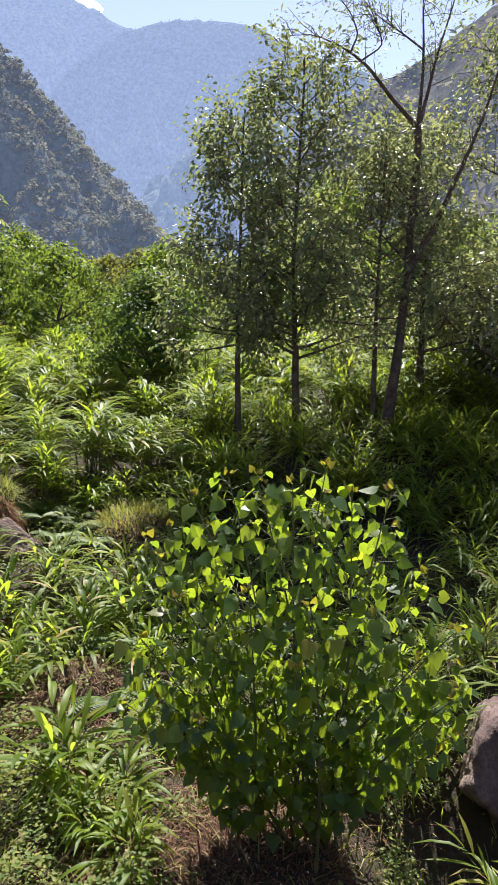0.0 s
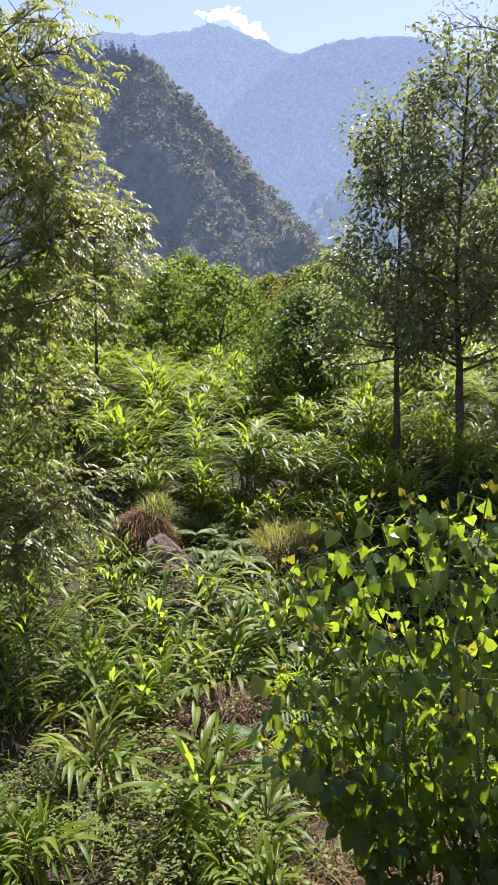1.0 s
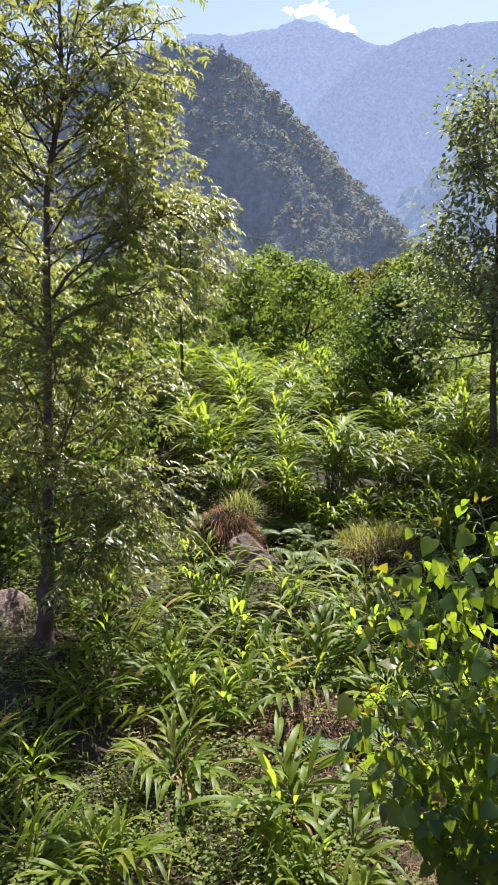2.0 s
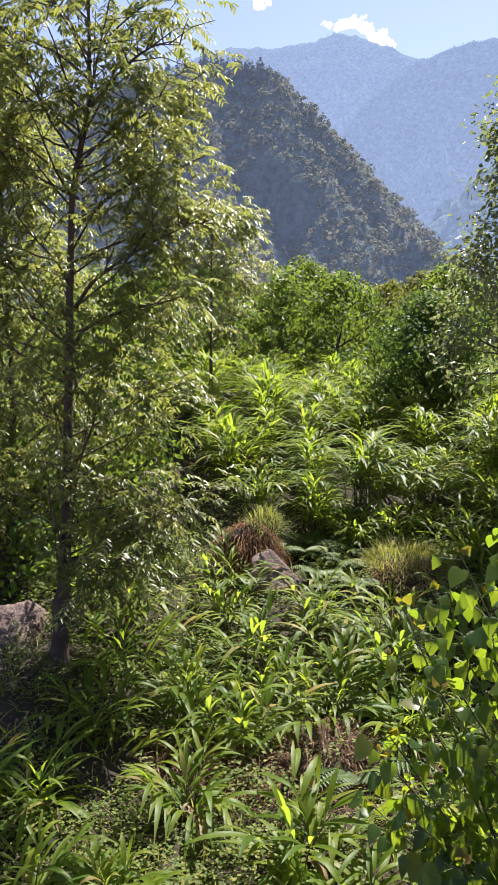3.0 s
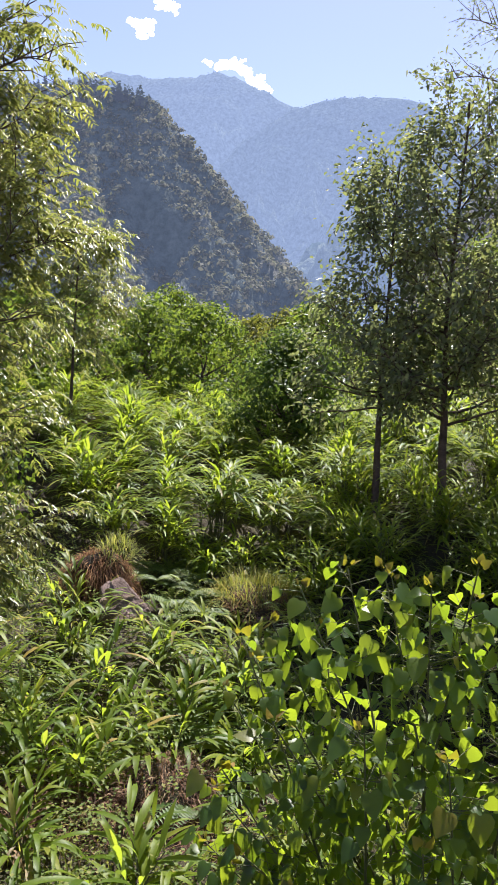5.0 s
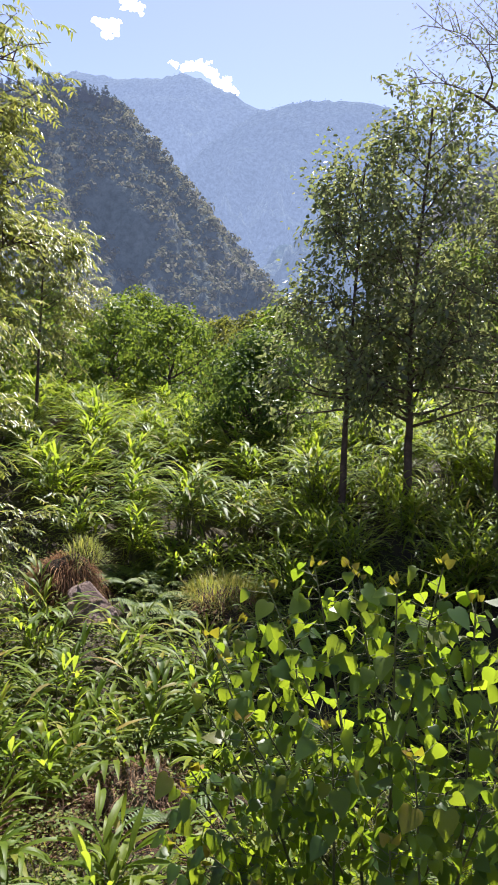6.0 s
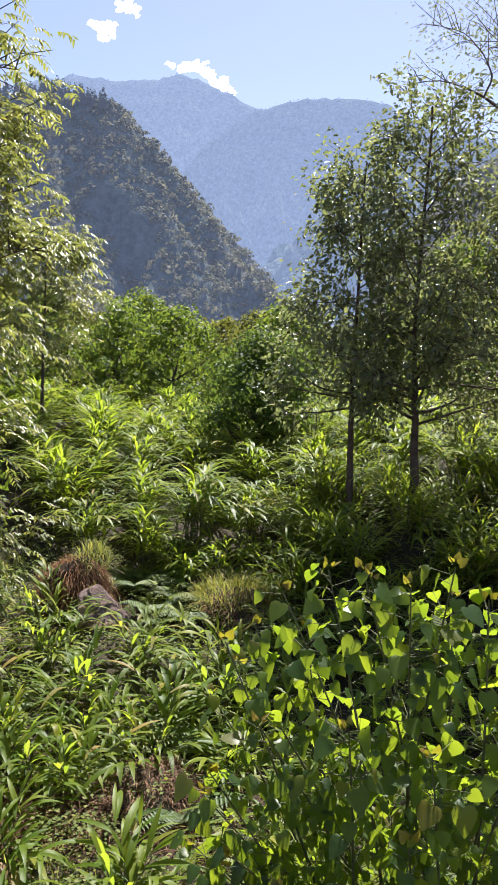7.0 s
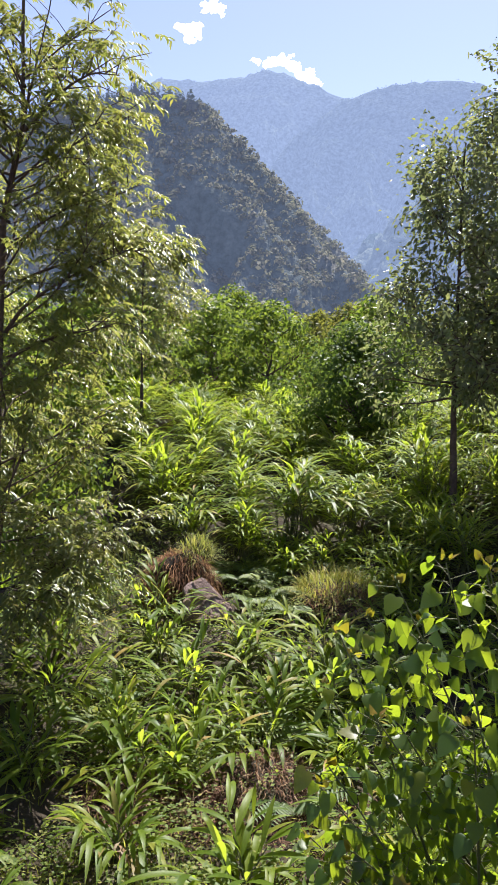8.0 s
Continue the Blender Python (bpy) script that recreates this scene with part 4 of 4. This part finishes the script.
def round_tree(seed, label, height, width, clumps=24, leaves=115, leaf=0.26, material=None, name="woodland_tree", group="woodland trees", low=0.12):
    """A broadleaf tree seen from afar: a trunk with limbs and a crown of many leafy clumps."""
    r = rng_of(seed)
    top = tagged(new(name), label, "tree", group)
    z = np.linspace(-0.3, height * 0.85, 9)
    line = np.stack([r.normal(0, 0.05, 9), r.normal(0, 0.05, 9), z], -1)
    sets = [polyline_tube(line, np.linspace(0.02 * height, 0.03, 9), 7)]
    C = []
    for q in range(clumps):
        u = (q + r.random()) / clumps
        h = height * (low + (0.95 - low) * u)
        rad = width * math.sqrt(max(0.05, 1 - (2 * (u ** 0.8) - 0.85) ** 2)) * r.uniform(0.35, 1.0)
        a = q * 2.4 + r.normal(0, 0.4)
        c = np.array((math.cos(a) * rad, math.sin(a) * rad, h))
        C.append(c)
        b = np.array((0, 0, max(0.2, h - rad * 0.7)))
        sets.append(polyline_tube(np.array([b, (b + c) / 2 + (0, 0, -0.05 * rad), c]), (0.05, 0.03, 0.01), 5))
    piece("trunk", mesh_of("trunk", *join(*sets), BARK), top)
    C = np.repeat(np.array(C), leaves, 0)
    o = unit(r.normal(size=C.shape)) * (r.random((len(C), 1)) ** 0.35)
    size = np.repeat(r.uniform(0.5, 0.95, clumps), leaves)[:, None] * width * 0.45
    p = C + o * size * np.array((1, 1, 0.75))
    face = o + r.normal(0, 0.4, o.shape) + np.array((0, 0, 0.25))
    d = unit(np.cross(face, r.normal(size=o.shape)) + o * 0.5 + np.array((0, 0, -0.3)))
    v, f = diamonds(p, d, leaf * r.uniform(0.6, 1.25, len(p)), side=np.cross(face, d))
    piece("crown", mesh_of("crown", v, f, material or WOODS), top)
    return top


put(round_tree(71, "rounded bushy young tree with dense dark green leaves", 3.5, 1.75, 46, 300, 0.1, DEEP, "small_tree", "", 0.3), on_ground(-2.6, 20.0, 0, 1.0))

# the woods that close the valley floor
kinds = [round_tree(80 + n, "leafy green broadleaf tree at the wood's edge", 5.0 + 0.4 * n, 2.3 + 0.15 * n, 26, 160, 0.19, OLIVE if n == 2 else WOODS) for n in range(4)]
kinds += [round_tree(88 + n, "distant broadleaf tree within the valley wood", 5.4 + 0.4 * n, 2.6 + 0.2 * n, 22, 95, 0.3, OLIVE if n == 1 else WOODS) for n in range(3)]
r1 = rng_of(8)
spots = []
for n in range(900):
    y = 26 + 75 * r1.random() ** 1.6
    x = r1.uniform(-0.58, 0.42) * y
    if x > -0.08 * y and y < 30:
        continue
    if any((x - a) ** 2 + (y - b) ** 2 < (1.7 + 0.025 * b) ** 2 for a, b in spots):
        continue
    spots.append((x, y))
used = set()
for n, (x, y) in enumerate(spots[:104]):
    s = r1.uniform(0.65, 0.95) * (1.35 if x > 0.04 * y else 1.0) * (1 + 0.004 * (y - 26))
    m = on_ground(x, y, r1.uniform(0, 360), s, 0.1)
    k = n % 4 if y < 42 else 4 + n % 3
    put(kinds[k], m) if k not in used else place_copy(kinds[k], m)
    used.add(k)
# bushes behind the tall tree and along the shaded edge
bushes = [round_tree(180 + n, "dense leafy bush beneath the trees", 2.6, 1.5, 24, 150, 0.12, WOODS if n else ALDER, "bush", "bushes", 0.1) for n in range(2)]
thicket = [(-8.0, 11.9, 0.8), (-8.2, 13.2, 1.1), (-9.6, 15.4, 1.3), (-9.2, 11.4, 1.3), (-10.8, 17.6, 1.4), (-11.8, 14.2, 1.6), (-12.6, 20.0, 1.6), (-7.4, 9.6, 0.9), (-13.6, 23.0, 1.7), (-11.5, 22.5, 1.3), (-10.2, 14.0, 0.9),
           (5.0, 16.4, 1.3), (6.6, 17.6, 1.5), (6.0, 12.0, 1.2), (7.4, 14.6, 1.5), (7.8, 19.5, 1.6), (5.2, 20.5, 1.2), (5.4, 10.2, 1.1)]
for n, (x, y, s) in enumerate(thicket):
    k = 1 if x < 0 else 0
    m = on_ground(x, y, 77 * n, s, 0.1)
    if n in (0, 11):
        put(bushes[k], m)
    else:
        place_copy(bushes[k], m)


# ---- boulders ----
def boulder(x, y, z, sx, sy, sz, seed, label, rz=0, slab=None):
    bm = bmesh.new()
    bmesh.ops.create_icosphere(bm, subdivisions=5, radius=1)
    off = Vector((seed * 3.1, seed * 1.7, 0))
    rb = rng_of(900 + seed)
    cuts = [(Vector(unit(rb.normal(size=3)).tolist()), rb.uniform(0.5, 0.9)) for _ in range(13)]
    if slab:
        cuts.append((Vector(slab).normalized(), 0.42))
    for v in bm.verts:
        n = v.co.normalized()
        d = min([1.0] + [o / n.dot(p) for p, o in cuts if n.dot(p) > 0.3])
        d += (0.06 if slab else 0.14) * noise.noise(n * 1.5 + off) + (0.03 if slab else 0.09) * noise.noise(n * 3.7 + off) + 0.045 * noise.noise(n * 9 + off) + 0.02 * noise.noise(n * 21 + off)
        v.co = Vector((n.x * d * sx, n.y * d * sy, n.z * d * sz))
    me = bpy.data.meshes.new("boulder")
    bm.to_mesh(me)
    bm.free()
    me.materials.append(ROCK)
    me.shade_smooth()
    ob = new("boulder", me)
    ob.matrix_world = pose(x, y, z, 0, 0, rz)
    tagged(ob, label, "rock", "boulders")


boulder(-3.68, 11.3, 0.14, 0.5, 0.45, 0.5, 1, "reddish-grey wedge of rock half hidden by ferns", 0, (0.45, -0.5, 0.75))
boulder(-1.85, 11.9, 0.05, 0.5, 0.4, 0.34, 2, "reddish boulder with grass growing on top")
boulder(-6.05, 8.3, 0.2, 0.55, 0.55, 0.48, 3, "grey boulder beside the tree trunk", 0, (0.35, -0.4, 0.85))
boulder(2.38, 6.15, -0.45, 0.7, 0.6, 0.72, 4, "large rough brown boulder in the shade of the shrub", 30)
boulder(-8.9, 22.3, 2.2, 0.5, 0.4, 0.38, 5, "pale grey boulder among ginger clumps")


def fern(seed, label, fronds=9, length=0.55):
    """A fern: arching fronds, each a rib with two rows of narrow leaflets."""
    r = rng_of(seed)
    top = tagged(new("fern"), label, "fern", "ferns")
    for n in range(fronds):
        a = 2 * np.pi * n / fronds + r.normal(0, 0.25)
        L = length * r.uniform(0.7, 1.15)
        t = np.linspace(0, 1, 12)
        rib = np.stack([np.cos(a) * L * t * 0.9, np.sin(a) * L * t * 0.9, L * (0.85 * t - 0.62 * t * t)], -1)
        stem = polyline_tube(rib, np.linspace(0.004, 0.001, 12), 4)
        u = np.repeat(np.linspace(0.15, 0.98, 16), 2)
        p = np.stack([np.interp(u, t, rib[:, i]) for i in range(3)], -1)
        sg = np.tile([1.0, -1.0], 16)[:, None]
        d = np.array((-math.sin(a), math.cos(a), 0))[None] * sg + np.array((math.cos(a), math.sin(a), -0.15)) * 0.35
        sz = 0.3 * L * (1.05 - u) ** 0.7
        v, f = join(stem, small_leaves(p, d, sz, sz * 0.26, 0.25))
        piece("frond", mesh_of("frond", v, f, FERN), top)
    return top


fernp = [fern(500 + n, "light green feathery fern between the rocks") for n in range(2)]
ferns = [(-3.1, 11.9), (-2.75, 12.3), (-3.3, 12.5), (-2.5, 11.7), (-4.0, 9.0), (-1.6, 8.9), (-3.6, 12.6), (-2.2, 12.2), (-1.6, 7.6), (-0.9, 9.3), (-2.9, 11.5), (-6.6, 10.2), (-2.6, 12.7), (-1.3, 12.8), (-1.9, 13.2), (-0.9, 11.8), (-3.4, 12.9)]
for n, (x, y) in enumerate(ferns):
    m = on_ground(x, y, 50 * n, r0.uniform(0.9, 1.5))
    put(fernp[n], m) if n < 2 else place_copy(fernp[n % 2], m)


def tussock(name, label, category, x, y, z, wide, high, count, material, seed, droop=(0.3, 0.9), size=(0.25, 0.5), mound=True):
    """A mound of earth under a mop of blades."""
    r = rng_of(seed)
    top = tagged(new(name), label, category)
    put(top, pose(x, y, z))
    if mound:
        bm = bmesh.new()
        bmesh.ops.create_icosphere(bm, subdivisions=3, radius=1)
        for v in bm.verts:
            v.co = v.co * (1 + 0.25 * noise.noise(v.co * 1.6 + Vector((seed, 0, 0))))
            v.co = Vector((v.co.x * wide, v.co.y * wide, v.co.z * high))
        me = bpy.data.meshes.new("mound")
        bm.to_mesh(me)
        bm.free()
        me.materials.append(SOIL)
        piece("mound", me, top)
    d = unit(r.normal(size=(count, 3)))
    d[:, 2] = np.abs(d[:, 2])
    p = d * np.array((wide, wide, high)) * 0.92
    way = d * 0.55 + np.array((0, 0, 0.75)) + r.normal(0, 0.42, (count, 3))
    v, f = blades(p, way, r.uniform(*size, count), r.uniform(0.006, 0.014, count), r.uniform(*droop, count), 3, 0.1)
    tagged(piece("tuft", mesh_of("tuft", v, f, material), top), kind="stuff")


tussock("dead_clump", "mound hung with brown dead fern and stalks", "plant", -4.35, 11.85, 0.25, 0.5, 0.6, 2600, STRAW, 3, (0.7, 1.5))
tussock("grass_tuft", "tuft of yellow-green grass on the mound", "grass", -4.1, 12.0, 0.7, 0.25, 0.3, 350, GRASS, 4, (0.2, 0.7), mound=False)
tussock("grass_tuft", "yellowish grass tuft growing over the boulder", "grass", -1.9, 12.2, 0.2, 0.62, 0.24, 1700, GRASS, 5, (0.2, 0.8), (0.12, 0.6))
tussock("red_stalks", "low reddish stalks at the foot of the grassy boulder", "plant", -1.75, 11.7, 0.2, 0.5, 0.28, 700, STRAW, 9, (0.3, 0.9), (0.1, 0.25), False)
tussock("dry_brush", "heap of reddish-brown dry twigs and stalks", "brush", -1.88, 7.7, -0.42, 0.48, 0.24, 2000, STRAW, 6, (0.5, 1.3), (0.15, 0.4))
tussock("dry_brush", "heap of reddish-brown dry twigs and stalks", "brush", 0.15, 4.95, -0.5, 0.62, 0.14, 3200, STRAW, 7, (0.3, 1.2), (0.08, 0.26))
tussock("grass_tuft", "tuft of dry yellow grass behind the tree", "grass", -6.3, 12.6, 0.15, 0.5, 0.4, 700, GRASS, 8, (0.3, 0.9))


# ---- undergrowth ----
def undergrowth():
    r = rng_of(12)
    n = 125000
    y = 4.3 + 10 * r.random(n) ** 1.2
    x = r.uniform(-0.62, 0.45, n) * (y + 1.5)
    z = ground_z(x, y)
    patch = waves(x, y, 4, 2.2, 3)
    keep = (patch > -0.2) & (np.hypot(x - 0.2, (y - 5.1) * 1.2) > 0.8 + 0.3 * patch) & ~((x > 1.3) & (y < 5.9))
    x, y, z = x[keep], y[keep], z[keep]
    k = len(x)
    h = r.random(k) ** 0.6 * 0.42 * (0.55 + 0.6 * waves(x, y, 14, 0.9, 3))
    p = np.stack([x, y, z + np.maximum(h, 0)], -1)
    d = np.stack([r.normal(size=k), r.normal(size=k), r.uniform(-0.2, 0.8, k)], -1)
    sz = r.uniform(0.018, 0.045, k) * (1 + 0.03 * y)
    v, f = diamonds(p, d, sz)
    tagged(new("undergrowth", mesh_of("undergrowth", v, f, HERB)), "low tangle of small-leaved green weeds", "weeds", kind="stuff")
    n = 7000
    y = 4.3 + 14 * r.random(n) ** 1.3
    x = r.uniform(-0.62, 0.45, n) * (y + 1.5)
    p = np.stack([x, y, ground_z(x, y)], -1)
    d = np.stack([r.normal(0, 0.5, n), r.normal(0, 0.5, n), np.ones(n)], -1)
    v, f = blades(p, d, r.uniform(0.2, 0.5, n), 0.012, r.uniform(0.2, 0.8, n), 3, 0.1)
    # the bank underfoot
    n = 9000
    x, y = r.uniform(-9, 9, n), r.uniform(-7, 4.3, n)
    keep = waves(x, y, 24, 1.6, 3) > -0.25
    p = np.stack([x, y, ground_z(x, y)], -1)[keep]
    n = len(p)
    d = np.stack([r.normal(0, 0.6, n), r.normal(0, 0.6, n), np.ones(n)], -1)
    v, f = join((v, f), blades(p, d, r.uniform(0.1, 0.3, n), 0.014, r.uniform(0.2, 0.9, n), 2, 0.1))
    tagged(new("grass", mesh_of("grass", v, f, GRASS)), "thin yellowish grass between the clumps", "grass", kind="stuff")
    n = 9000
    c = np.array([(-1.6, 7.3, 0.5), (-0.05, 5.7, 0.6), (-2.9, 7.3, 0.4), (-0.7, 5.2, 0.5), (-4.3, 11.5, 0.3)])
    q = r.integers(0, len(c), n)
    x, y = c[q, 0] + r.normal(0, 1, n) * c[q, 2], c[q, 1] + r.normal(0, 1, n) * c[q, 2] * 0.6
    p = np.stack([x, y, ground_z(x, y) + r.uniform(0, 0.16, n)], -1)
    d = np.stack([r.normal(size=n), r.normal(size=n), r.normal(0, 0.35, n)], -1)
    v, f = blades(p, d, r.uniform(0.1, 0.35, n), r.uniform(0.004, 0.012, n), 0.3, 2, 0.1)
    tagged(new("dry_straw", mesh_of("dry_straw", v, f, STRAW)), "reddish-brown dry stalks and straw on the ground", "straw", kind="stuff")


undergrowth()
